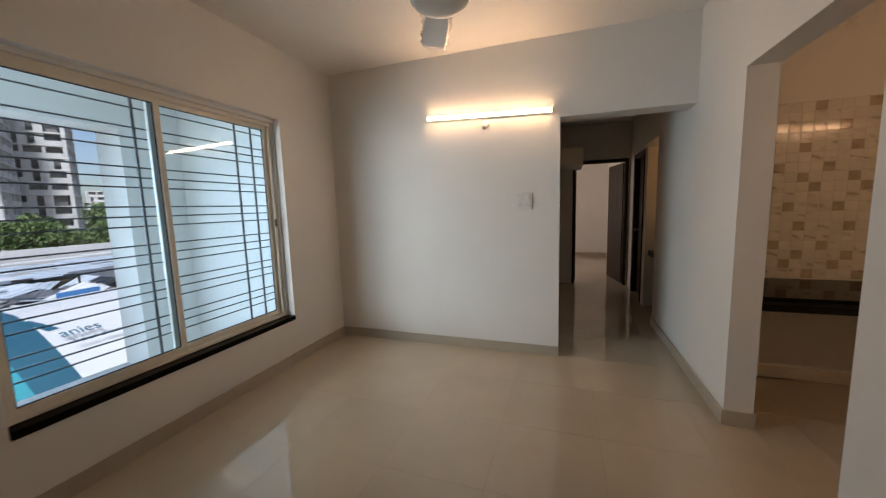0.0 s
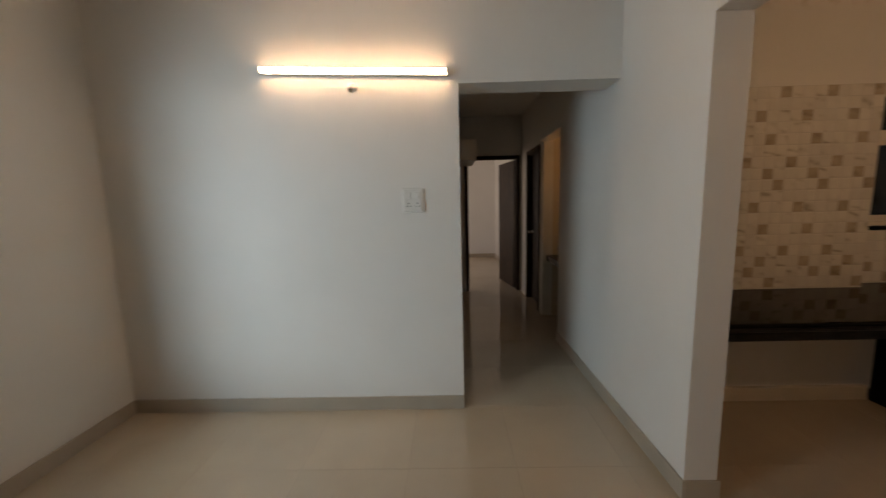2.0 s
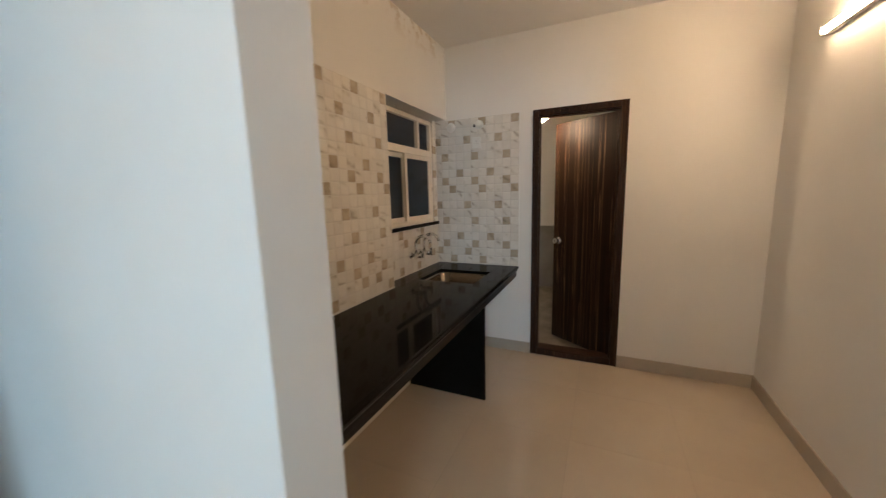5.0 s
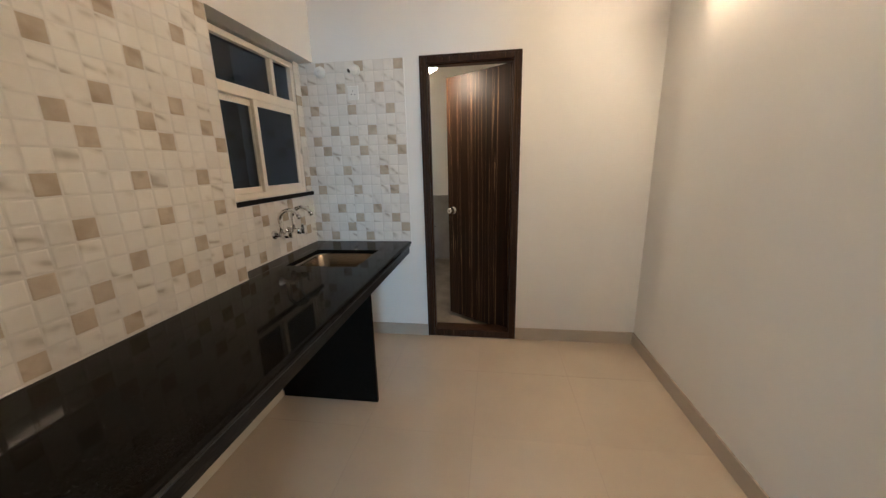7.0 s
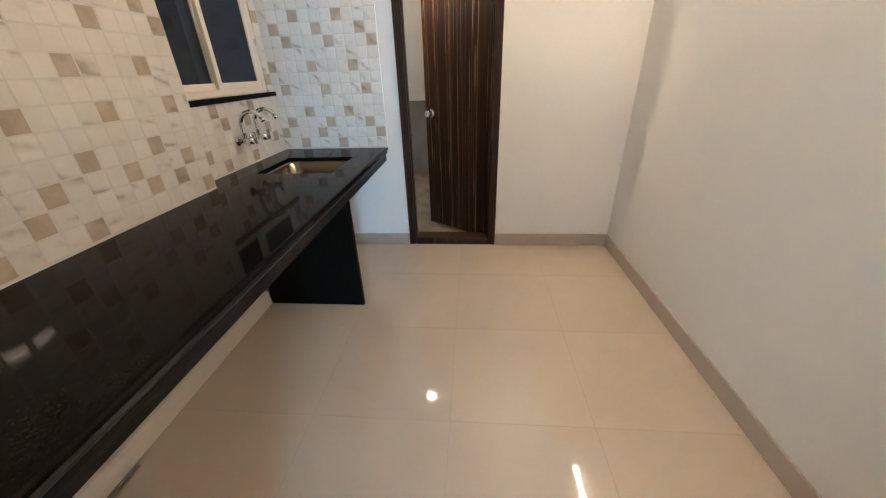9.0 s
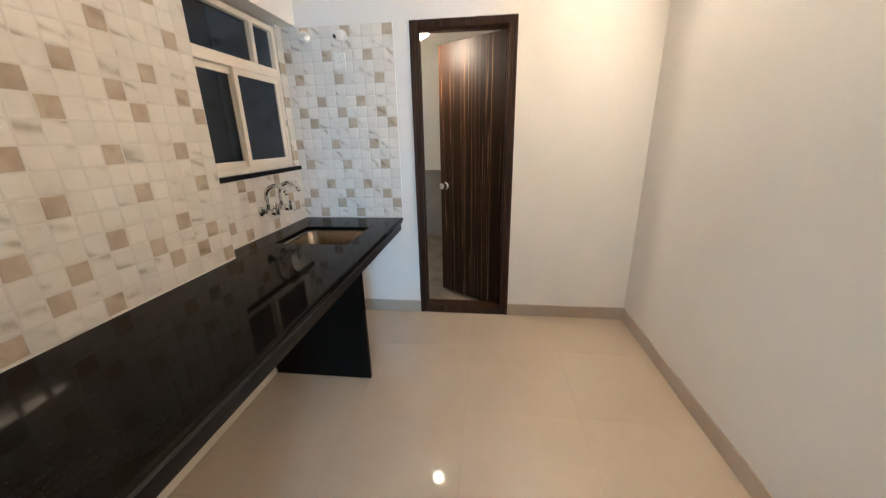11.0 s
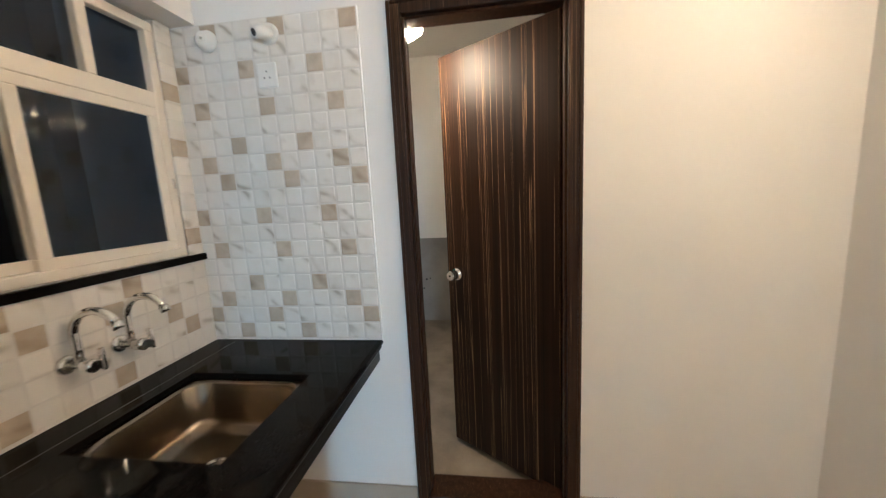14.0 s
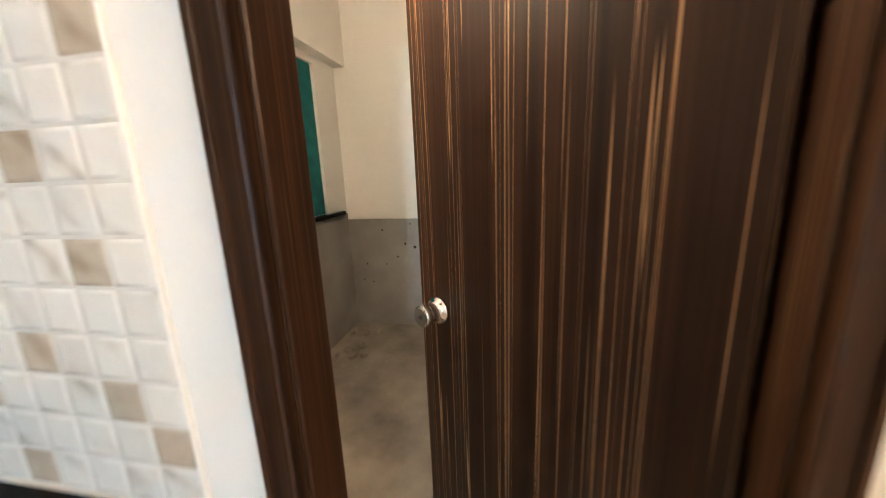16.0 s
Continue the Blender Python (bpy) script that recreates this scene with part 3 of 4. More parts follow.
# ---- worktop with sink ----
CT = 0.822
SK = (3.67, 4.095, 3.42, 3.885)   # sink opening x0 x1 y0 y1


def worktop():
    th = thing("kitchen_worktop", "long polished black granite worktop with a moulded edge", "worktop")
    bm = bmesh.new()
    y0 = 3.262
    xs = [PX1 + 0.001, SK[0], SK[1], EX - 0.002]
    ring = [(xs[0], y0), (xs[3], y0), (xs[3], KY2 + 0.004), (SX + 0.002, KY2 + 0.004), (SX + 0.002, KY1), (xs[0], KY1)]
    for z in (CT, CT - 0.02):
        o = [bm.verts.new((x, y, z)) for x, y in ring]
        h = [bm.verts.new((x, y, z)) for x, y in ((SK[0], SK[2]), (SK[1], SK[2]), (SK[1], SK[3]), (SK[0], SK[3]))]
        for f in ((o[0], h[0], h[3], o[4], o[5]), (o[0], o[1], h[1], h[0]), (o[1], o[2], h[2], h[1]), (h[2], o[2], o[3], o[4], h[3])):
            bm.faces.new(f)
        if z == CT:
            top = o, h
    for up, dn in zip(top, (o, h)):
        for k in range(len(up)):
            q = (k + 1) % len(up)
            bm.faces.new((up[k], up[q], dn[q], dn[k]))
    part("slab", bm, GRANITE, th)
    nose = bmesh.new()
    prof = [(y0, CT), (y0 - 0.010, CT - 0.002), (y0 - 0.017, CT - 0.008), (y0 - 0.018, CT - 0.016), (y0 - 0.012, CT - 0.022), (y0 - 0.004, CT - 0.026), (y0, CT - 0.026)]
    sweep(nose, prof, xs[0], xs[3])
    part("nosing", nose, GRANITE, th)
    low = bmesh.new()
    prof = [(y0 + 0.03, CT - 0.0265), (y0 - 0.004, CT - 0.0265), (y0 - 0.01, CT - 0.034), (y0 - 0.004, CT - 0.044), (y0 + 0.004, CT - 0.052), (y0 + 0.004, CT - 0.098), (y0 + 0.03, CT - 0.098)]
    sweep(low, prof, xs[0], xs[3])
    part("fascia", low, EDGE, th, "half-polished granite front strip")
    part("seam", boxed(SX + 0.004, xs[3] - 0.01, KY1 + 0.0015, KY1 + 0.0025, CT - 0.001, CT + 0.0003), CEMENT, th, "grey filled joint in the granite")
    part("underside", boxed(xs[0], SK[0] - 0.05, y0 + 0.031, KY1 - 0.002, CT - 0.06, CT - 0.0205), EDGE, th)
    tagged(part("worktop_leg", boxed(3.51, 3.535, 3.288, KY1 - 0.026, 0, CT - 0.061, bevel=0.002), GRANITE), "black granite slab standing under the worktop", "support")


def sweep(bm, prof, x0, x1):
    rows = [[bm.verts.new((x, y, z)) for y, z in prof] for x in (x0, x1)]
    n = len(prof)
    for k in range(n):
        bm.faces.new((rows[0][k], rows[0][(k + 1) % n], rows[1][(k + 1) % n], rows[1][k]))
    bm.faces.new(rows[0][::-1])
    bm.faces.new(rows[1])
    return bm


worktop()


def rounded(cx, cy, hx, hy, r, z, n=6):
    pts = []
    for qx, qy, a0 in ((1, 1, 0), (-1, 1, 90), (-1, -1, 180), (1, -1, 270)):
        for k in range(n + 1):
            a = radians(a0 + 90 * k / n)
            pts.append((cx + qx * (hx - r) + r * math.cos(a), cy + qy * (hy - r) + r * math.sin(a), z))
    return pts


def sink():
    th = thing("kitchen_sink", "stainless steel sink bowl set under the granite", "sink")
    cx, cy, hx, hy = (SK[0] + SK[1]) / 2, (SK[2] + SK[3]) / 2, (SK[1] - SK[0]) / 2, (SK[3] - SK[2]) / 2
    bm = bmesh.new()
    rings = []
    for dx, r, z in ((0.03, 0.03, CT - 0.0225), (-0.010, 0.075, CT - 0.0225), (-0.014, 0.078, CT - 0.024), (-0.018, 0.08, CT - 0.032), (-0.026, 0.085, CT - 0.15), (-0.034, 0.085, CT - 0.175), (-0.052, 0.08, CT - 0.192), (-0.08, 0.07, CT - 0.2), (-0.15, 0.03, CT - 0.205)):
        rings.append([bm.verts.new(p) for p in rounded(cx, cy, hx + dx, hy + dx, r, z)])
    n = len(rings[0])
    for r0, r1 in zip(rings, rings[1:]):
        for k in range(n):
            f = bm.faces.new((r0[k], r0[(k + 1) % n], r1[(k + 1) % n], r1[k]))
            f.smooth = True
    bm.faces.new(rings[-1])
    part("bowl", bm, STEEL, th)
    part("drain", lathe(bmesh.new(), [(0.045, CT - 0.206), (0.045, CT - 0.202), (0.036, CT - 0.201), (0.03, CT - 0.206)], (cx, cy, 0)), CHROME, th, "round chrome drain")


sink()


def wall_tap(x, z, lean):
    """A wall tap with a swan neck: body, lever and spout."""
    th = thing("kitchen_tap", "chrome wall tap with a curved swan-neck spout", "tap", group="taps over the sink")
    y = KY2 - 0.004
    part("flange", lathe(bmesh.new(), [(0.03, 0), (0.03, -0.006), (0.02, -0.014)], (x, y, z), "y"), CHROME, th)
    part("body", lathe(bmesh.new(), [(0.017, -0.01), (0.017, -0.06), (0.021, -0.064), (0.021, -0.1), (0.015, -0.105)], (x, y, z), "y"), CHROME, th)
    pts = []
    for k in range(17):
        a = math.pi * k / 16 * 0.86
        r = 0.066
        pts.append((x + lean * 0.15 * (r - r * math.cos(a)), y - 0.05 - (r - r * math.cos(a)), z + 0.1 + r * math.sin(a)))
    part("spout", tube(bmesh.new(), [(x, y - 0.05, z + 0.01), (x, y - 0.05, z + 0.05), *pts], 0.0125), CHROME, th)
    e = pts[-1]
    part("aerator", tube(bmesh.new(), [e, (e[0] + 0.001, e[1] - 0.009, e[2] - 0.02)], 0.0155), CHROME, th)
    part("lever", boxed(x + 0.012, x + 0.024, y - 0.118, y - 0.098, z - 0.022, z + 0.05, bevel=0.005, seg=2), CHROME, th)
    return th


wall_tap(3.83, 0.985, 1.0)
wall_tap(3.985, 0.985, 1.0)


# ---- lamps ----
def tube_lamp(name, label, out, wall, a0, a1, z0, z1, mat):
    """A batten lamp along x on a wall that faces out (-1 or 1 along y): backplate, lit half-round cover and end caps. It may hang aslant."""
    length = math.hypot(a1 - a0, z1 - z0)
    th = thing(name, label, "tube lamp")
    th.matrix_basis = pose((a0 + a1) / 2, wall, (z0 + z1) / 2, 0, -math.degrees(math.atan2(z1 - z0, a1 - a0)), 0)
    h = length / 2

    def bar(pn, p0, p1, d0, d1, b0, b1, m, bev):
        lo, hi = sorted((out * d0, out * d1))
        return part(pn, boxed(p0, p1, lo, hi, b0, b1, bevel=bev, seg=2), m, th)
    bar("housing", -h, h, 0.001, 0.030, -0.021, 0.021, PLASTIC, 0.003)
    bm = bmesh.new()
    prof = [(out * (0.0305 + 0.019 * math.sin(math.pi * k / 10)), 0.0185 * math.cos(math.pi * k / 10)) for k in range(11)]
    sweep(bm, prof, -h + 0.013, h - 0.013)
    part("cover", bm, mat, th, "glowing white cover")
    for s in (-1, 1):
        bar("end_cap", *sorted((s * (h - 0.012), s * (h + 0.004))), 0.002, 0.052, -0.022, 0.022, PLASTIC, 0.005)
    return th


def corner_lamp():
    """A short lit lamp in an angled holder beside the door head, leaning up along the wall."""
    th = thing("utility_lamp", "short lit white lamp in an angled wall holder", "lamp")
    x = EX + 0.1155
    part("base", lathe(bmesh.new(), [(0.034, 0), (0.034, 0.01), (0.022, 0.018)], (x, 3.285, 2.02), "x"), PLASTIC, th)
    part("socket", tube(bmesh.new(), [(x + 0.012, 3.285, 2.02), (x + 0.05, 3.275, 2.025), (x + 0.07, 3.235, 2.046)], [0.02, 0.023, 0.023]), PLASTIC, th)
    bm = bmesh.new()
    a, b = Vector((x + 0.07, 3.235, 2.046)), Vector((x + 0.088, 3.03, 2.156))
    tube(bm, [tuple(a.lerp(b, k)) for k in (0, 0.05, 0.9, 0.96, 1.0)], [0.016, 0.0175, 0.0175, 0.015, 0.008])
    part("bulb", bm, BTUBE, th, "glowing white bulb")


tube_lamp("tube_lamp", "lit white tube lamp on the living room wall", -1, NY, -0.645, 0.555, 2.343, 2.299, TUBE)
tube_lamp("tube_lamp", "lit white tube lamp on the kitchen wall", 1, KY0, 2.75, 3.96, 2.30, 2.30, KTUBE)
corner_lamp()


def bulb_holder(x, y, z):
    th = thing("bulb_holder", "white angled bulb holder below the tube lamp", "lamp holder")
    part("base", lathe(bmesh.new(), [(0.032, 0), (0.032, -0.008), (0.02, -0.016)], (x, y, z), "y"), PLASTIC, th)
    part("socket", tube(bmesh.new(), [(x, y - 0.012, z), (x, y - 0.035, z - 0.012), (x, y - 0.06, z - 0.04)], [0.017, 0.02, 0.021]), PLASTIC, th)
    part("contact", tube(bmesh.new(), [(x, y - 0.0595, z - 0.0395), (x, y - 0.0605, z - 0.0405)], 0.015), CHROME, th)


bulb_holder(-0.06, NY, 2.235)


def switch_board(name, label, x0, x1, z0, z1):
    th = thing(name, label, "switch")
    part("plate", boxed(x0, x1, NY - 0.012, NY - 0.0005, z0, z1, bevel=0.004, seg=2), PLASTIC, th)
    part("insert", boxed(x0 + 0.014, x1 - 0.014, NY - 0.016, NY - 0.012, z0 + 0.014, z1 - 0.014, bevel=0.002), PLASTIC, th)
    cx, cz, q = (x0 + x1) / 2, (z0 + z1) / 2, (x1 - x0) / 4 - 0.006
    for sx in (-1, 1):
        part("rocker", boxed(cx + sx * q - 0.016, cx + sx * q + 0.016, NY - 0.021, NY - 0.016, cz + q - 0.022, cz + q + 0.022, bevel=0.003), PLASTIC, th)
        for dx, dz in ((-0.011, -0.008), (0.011, -0.008), (0, 0.012)):
            part("socket_hole", lathe(bmesh.new(), [(0.0042, -0.0162), (0.0042, -0.017)], (cx + sx * q + dx, NY, cz - q + dz), "y", 10), DARKHOLE, th)


switch_board("switch_board", "white plastic switch and socket plate on the wall", 0.232, 0.378, 1.415, 1.58)


# ---- kitchen end wall fittings ----
def fittings():
    x = EX - 0.009
    th = thing("round_wall_cover", "white round plastic cap on the tiled wall", "wall cap")
    part("flange", lathe(bmesh.new(), [(0.042, 0), (0.042, -0.006), (0.036, -0.014), (0.03, -0.03), (0.02, -0.036)], (x, 3.885, 2.105), "x"), PLASTIC, th)
    part("screw", lathe(bmesh.new(), [(0.006, -0.036), (0.006, -0.038)], (x, 3.885, 2.105), "x", 10), CHROME, th)
    th = thing("pipe_outlet", "white angled plastic pipe stub with a dark open end", "pipe")
    part("flange", lathe(bmesh.new(), [(0.04, 0), (0.04, -0.006), (0.03, -0.014)], (x, 3.612, 2.105), "x"), PLASTIC, th)
    part("stub", tube(bmesh.new(), [(x - 0.01, 3.612, 2.105), (x - 0.04, 3.618, 2.1), (x - 0.07, 3.633, 2.087)], [0.03, 0.027, 0.02], 18), PLASTIC, th)
    part("opening", tube(bmesh.new(), [(x - 0.0695, 3.6328, 2.0872), (x - 0.0712, 3.6338, 2.0864)], 0.0135, 16), DARKHOLE, th)
    th = thing("wall_socket", "white plastic power socket on the tiled wall", "socket")
    part("plate", boxed(x - 0.012, x - 0.0005, 3.595, 3.677, 1.902, 1.998, bevel=0.004, seg=2), PLASTIC, th)
    for dy, dz in ((-0.012, -0.01), (0.012, -0.01), (0, 0.014)):
        part("socket_hole", lathe(bmesh.new(), [(0.0034, -0.012), (0.0034, -0.0128)], (x, 3.636 + dy, 1.95 + dz), "x", 10), DARKHOLE, th)


fittings()


# ---- ceiling fan ----
def ceiling_fan(x, y, z):
    th = thing("ceiling_fan", "ivory ceiling fan with blades still wrapped in plastic film", "fan", (x, y, 0))
    part("motor", lathe(bmesh.new(), [(0.03, 0.075), (0.09, 0.065), (0.118, 0.045), (0.122, 0.02), (0.115, 0.0), (0.1, -0.012), (0.07, -0.018), (0.02, -0.02)], (0, 0, z), "z", 40), IVORY, th)
    part("trim_ring", lathe(bmesh.new(), [(0.1215, 0.008), (0.1245, 0.012), (0.1245, 0.018), (0.1215, 0.022)], (0, 0, z), "z", 40), CHROME, th)
    part("rod", tube(bmesh.new(), [(0, 0, z + 0.07), (0, 0, LH - 0.05)], 0.012), IVORY, th)
    part("canopy", lathe(bmesh.new(), [(0.02, -0.09), (0.05, -0.06), (0.06, 0.0)], (0, 0, LH)), IVORY, th)
    for k in range(3):
        a = radians(-7 + 120 * k)
        m = Matrix.Rotation(a, 4, "Z") @ Matrix.Rotation(radians(-5), 4, "Y") @ Matrix.Rotation(radians(9), 4, "X")
        bm = bmesh.new()
        prof = [(0.1, 0.022), (0.17, 0.024), (0.2, 0.05), (0.3, 0.062), (0.55, 0.06), (0.58, 0.045)]
        for s0, s1 in zip(prof, prof[1:]):
            vs = [bm.verts.new((p[0], sy * p[1], dz - 0.3 * p[1] ** 2)) for dz in (0.0025, -0.0025) for p, sy in ((s0, -1), (s0, 1), (s1, 1), (s1, -1))]
            for f in ((0, 1, 2, 3), (7, 6, 5, 4), (0, 3, 7, 4), (1, 5, 6, 2), (0, 4, 5, 1), (3, 2, 6, 7)):
                bm.faces.new([vs[i] for i in f])
        bmesh.ops.transform(bm, matrix=Matrix.Translation((0, 0, z + 0.03)) @ m, verts=bm.verts)
        blade = part("blade", bm, IVORY, th)
        wrap = bmesh.new()
        rows = []
        rng = random.Random(k)
        for i in range(15):
            px = 0.15 + 0.032 * i
            rows.append([wrap.verts.new((px, 0.075 * math.cos(t) * (0.9 + 0.2 * rng.random()), 0.012 * math.sin(t) * (0.6 + rng.random()) - 0.002)) for t in [2 * math.pi * q / 10 for q in range(10)]])
        for r0, r1 in zip(rows, rows[1:]):
            for q in range(10):
                wrap.faces.new((r0[q], r0[(q + 1) % 10], r1[(q + 1) % 10], r1[q])).smooth = True
        bmesh.ops.transform(wrap, matrix=Matrix.Translation((0, 0, z + 0.03)) @ m, verts=wrap.verts)
        part("plastic_wrap", wrap, FILM, blade, "crumpled clear plastic film")


IVORY = mottled("ivory enamel", (0.80, 0.77, 0.70), (0.76, 0.73, 0.66), 6, 0.3, relief=0.02)
ceiling_fan(0.165, 1.95, 2.31)


# ---- wash niche ----
def wash_niche():
    th = thing("wash_counter", "dark granite wash counter in the niche", "counter")
    part("slab", boxed(1.76, 2.448, 5.102, 5.928, 0.76, 0.79, bevel=0.003), GRANITE, th)
    part("fascia", boxed(1.765, 1.785, 5.102, 5.928, 0.72, 0.759), GRANITE, th)
    wb = thing("wash_basin", "white glazed ceramic basin on the wash counter", "basin")
    part("bowl", lathe(bmesh.new(), [(0.11, 0.0), (0.15, 0.03), (0.2, 0.11), (0.205, 0.125), (0.195, 0.127), (0.14, 0.05), (0.03, 0.03)], (2.03, 5.66, 0.79)), CERAMIC, wb)
    # bulb added out of view to give the niche its warm light
    lamp = thing("niche_fill", "unseen warm lamp added to light the wash niche", "lamp")
    part("base", lathe(bmesh.new(), [(0.04, 0), (0.04, -0.02)], (2.45, 5.5, 1.95), "x"), PLASTIC, lamp)
    part("bulb", lathe(bmesh.new(), [(0.02, -0.02), (0.035, -0.04), (0.04, -0.065), (0.03, -0.09), (0.01, -0.1)], (2.45, 5.5, 1.95), "x"), NFILL, lamp, "glowing fill bulb out of view")
    structure("wall_niche_apron", boxed(2.36, 2.41, 5.102, 5.928, 0, 0.758), PAINT, "white painted panel under the wash counter", "wall")


wash_niche()

# ---- utility balcony and window shaft ----
structure("floor_utility", boxed(EX + 0.115, BX, 1.2, 4.19, -0.12, 0.0), CONCRETE, "rough unfinished cement floor with dust", "floor")
structure("wall_utility_left", panel("y", 4.19, 0.15, EX + 0.115, BX, 0, 2.9, [(5.0, 6.58, 1.06, 2.15)]), PAINT, "white plaster wall with an open window", "wall")
structure("wall_utility_far", panel("x", BX, 0.15, 1.2, 4.34, 0, 2.9), PAINT, "white plaster wall of the utility balcony", "wall")
structure("wall_utility_right", panel("y", 1.2, -0.12, EX + 0.115, BX, 0, 2.9), PAINT, "white plaster wall of the utility balcony", "wall")
structure("ceiling_utility", boxed(EX + 0.115, BX, 1.2, 4.19, 2.9, 3.0), CEIL, "white plaster ceiling", "ceiling")
dado_far = structure("dado_far", boxed(BX - 0.012, BX, 1.2, 4.19, 0, 0.97), CEMENT, "bare grey cement band on the wall", "dado")
structure("dado_left", boxed(EX + 0.115, BX - 0.012, 4.178, 4.19, 0, 1.029), CEMENT, "bare grey cement band on the wall", "dado")
structure("window_sill", boxed(4.95, 6.78, 4.14, 4.34, 1.03, 1.06, bevel=0.004), GRANITE, "dark stone sill of the utility window", "sill")
structure("beam_utility", boxed(EX + 0.115, BX, 4.09, 4.189, 2.2, 2.899), PAINT, "white plaster beam over the utility window", "beam")
structure("safety_net", boxed(5.0, 6.58, 4.215, 4.222, 1.06, 2.15), TEAL, "dark green construction net outside the opening", "net")
structure("wall_shaft_back", panel("y", 5.0, -0.1, 2.5, 4.53, -1, 3.5), DIM_SHAFT, "service shaft wall with shade in its plaster colour", "wall")
structure("wall_shaft_side", panel("x", 2.6, -0.1, 4.19, 4.9, -1, 4), DIM_SHAFT, "service shaft wall with shade in its plaster colour", "wall")


def shaft_pipe(x, y, r):
    th = thing("drain_pipe", "blue-grey plastic drain pipe in the service shaft", "pipe", group="drain pipes in the shaft")
    part("pipe", tube(bmesh.new(), [(x, y, -0.5), (x, y, 3.5)], r, 18), PIPE, th)
    for z in (0.9, 1.45, 2.3):
        part("collar", tube(bmesh.new(), [(x, y, z - 0.03), (x, y, z + 0.03)], r * 1.25, 18), PIPE, th)


# unseen slab, added so that only a slit of sky lights the shaft
structure("shaft_light_cap", boxed(2.5, 4.53, 4.19, 4.80, 2.95, 3.05), DIM_SHAFT, "unseen slab added to keep sky light out of the shaft", "slab")
structure("wall_shaft_end", panel("x", 4.53, 0.1, 4.6, 5.0, -1, 4), DIM_SHAFT, "service shaft wall with shade in its plaster colour", "wall")


def rubble(x, y):
    th = thing("rubble", "small heap of broken plaster on the cement floor", "rubble")
    rng = random.Random(5)
    for _ in range(14):
        bm = bmesh.new()
        bmesh.ops.create_icosphere(bm, subdivisions=1, radius=1.0)
        sx = 0.015 + 0.03 * rng.random()
        for v in bm.verts:
            v.co = Vector((v.co.x * sx * 1.3, v.co.y * sx, v.co.z * sx * 0.7)) * rng.uniform(0.75, 1.15)
        bmesh.ops.translate(bm, verts=bm.verts, vec=(x + rng.gauss(0, 0.07), y + rng.gauss(0, 0.06), sx * 0.55))
        part("lump", bm, CONCRETE, th)


rubble(6.72, 4.0)
rubble(6.35, 3.95)


def pit_marks():
    """Drill holes left in the bare cement band."""
    rng = random.Random(8)
    for _ in range(12):
        part("drill_hole", lathe(bmesh.new(), [(0.006 + 0.007 * rng.random(), 0), (0.004, -0.0015)], (BX - 0.012, rng.uniform(3.45, 4.1), rng.uniform(0.35, 0.93)), "x", 9), DARKHOLE, dado_far)


pit_marks()
shaft_pipe(3.72, 4.55, 0.04)
shaft_pipe(3.83, 4.58, 0.03)
shaft_pipe(3.93, 4.68, 0.03)

# ---- terrace and the view outside ----
structure("floor_terrace", boxed(-3.75, WX - 0.2, -1.6, 3.3, -0.2, -0.08), CEIL, "white terrace floor", "floor")
structure("ceiling_terrace", boxed(-3.75, WX - 0.2, -1.6, 3.3, 2.8, 2.95), CEIL, "white terrace soffit", "ceiling")
structure("wall_terrace_side", panel("y", 3.28, 0.15, -3.75, WX - 0.2, -0.08, 2.8), PAINT, "white terrace side wall", "wall")
structure("wall_terrace_outer", panel("x", -3.35, -0.36, -1.6, 3.28, -0.08, 2.8, [(-1.2, 2.72, -1, 2.3)]), PAINT, "white terrace front wall with a wide opening", "wall")

GROUND_Z = -4.8
SOIL = mottled("dusty brown soil", (0.30, 0.25, 0.20), (0.22, 0.18, 0.145), 0.2, 0.95)
FARWALL = mottled("weathered grey concrete", (0.58, 0.57, 0.56), (0.48, 0.475, 0.47), 0.15, 0.9)
SHEET = mottled("blue-grey roofing sheet", (0.60, 0.68, 0.76), (0.36, 0.42, 0.49), 0.6, 0.6)
DARKSHEET = mottled("dark tarred sheet", (0.15, 0.16, 0.18), (0.09, 0.095, 0.105), 0.8, 0.7)
WHITE_SHEET = mottled("white flex banner cloth", (0.74, 0.74, 0.74), (0.68, 0.68, 0.69), 0.5, 0.5)
TEAL_SHEET = mottled("teal banner print", (0.0, 0.36, 0.42), (0.0, 0.31, 0.38), 1, 0.5)
DARK_TEAL = mottled("dark teal banner print", (0.01, 0.13, 0.19), (0.01, 0.10, 0.155), 1, 0.5)
BLUE = mottled("bright blue tarpaulin", (0.02, 0.22, 0.52), (0.02, 0.17, 0.42), 1, 0.6)
LEAF = mottled("tree leaves", (0.10, 0.16, 0.045), (0.05, 0.09, 0.028), 0.5, 0.7)
BARK = mottled("tree bark", (0.12, 0.09, 0.06), (0.08, 0.06, 0.04), 3, 0.9)
STOREY_SHADE = mottled("concrete coloured dark for storey shade", (0.20, 0.20, 0.20), (0.15, 0.15, 0.15), 0.3, 0.9)
WINDOWHOLE = shader("dark window opening", (0.07, 0.075, 0.08), 0.8)
structure("ground", boxed(-900, 60, -500, 700, GROUND_Z - 1, GROUND_Z), SOIL, "brown earth of a building site", "ground")
# unseen block added to shut the light off the rear sides
structure("rear_light_block", boxed(9, 12, -8, 14, GROUND_Z, 9), FARWALL, "unseen block added to shade the rear sides", "building")


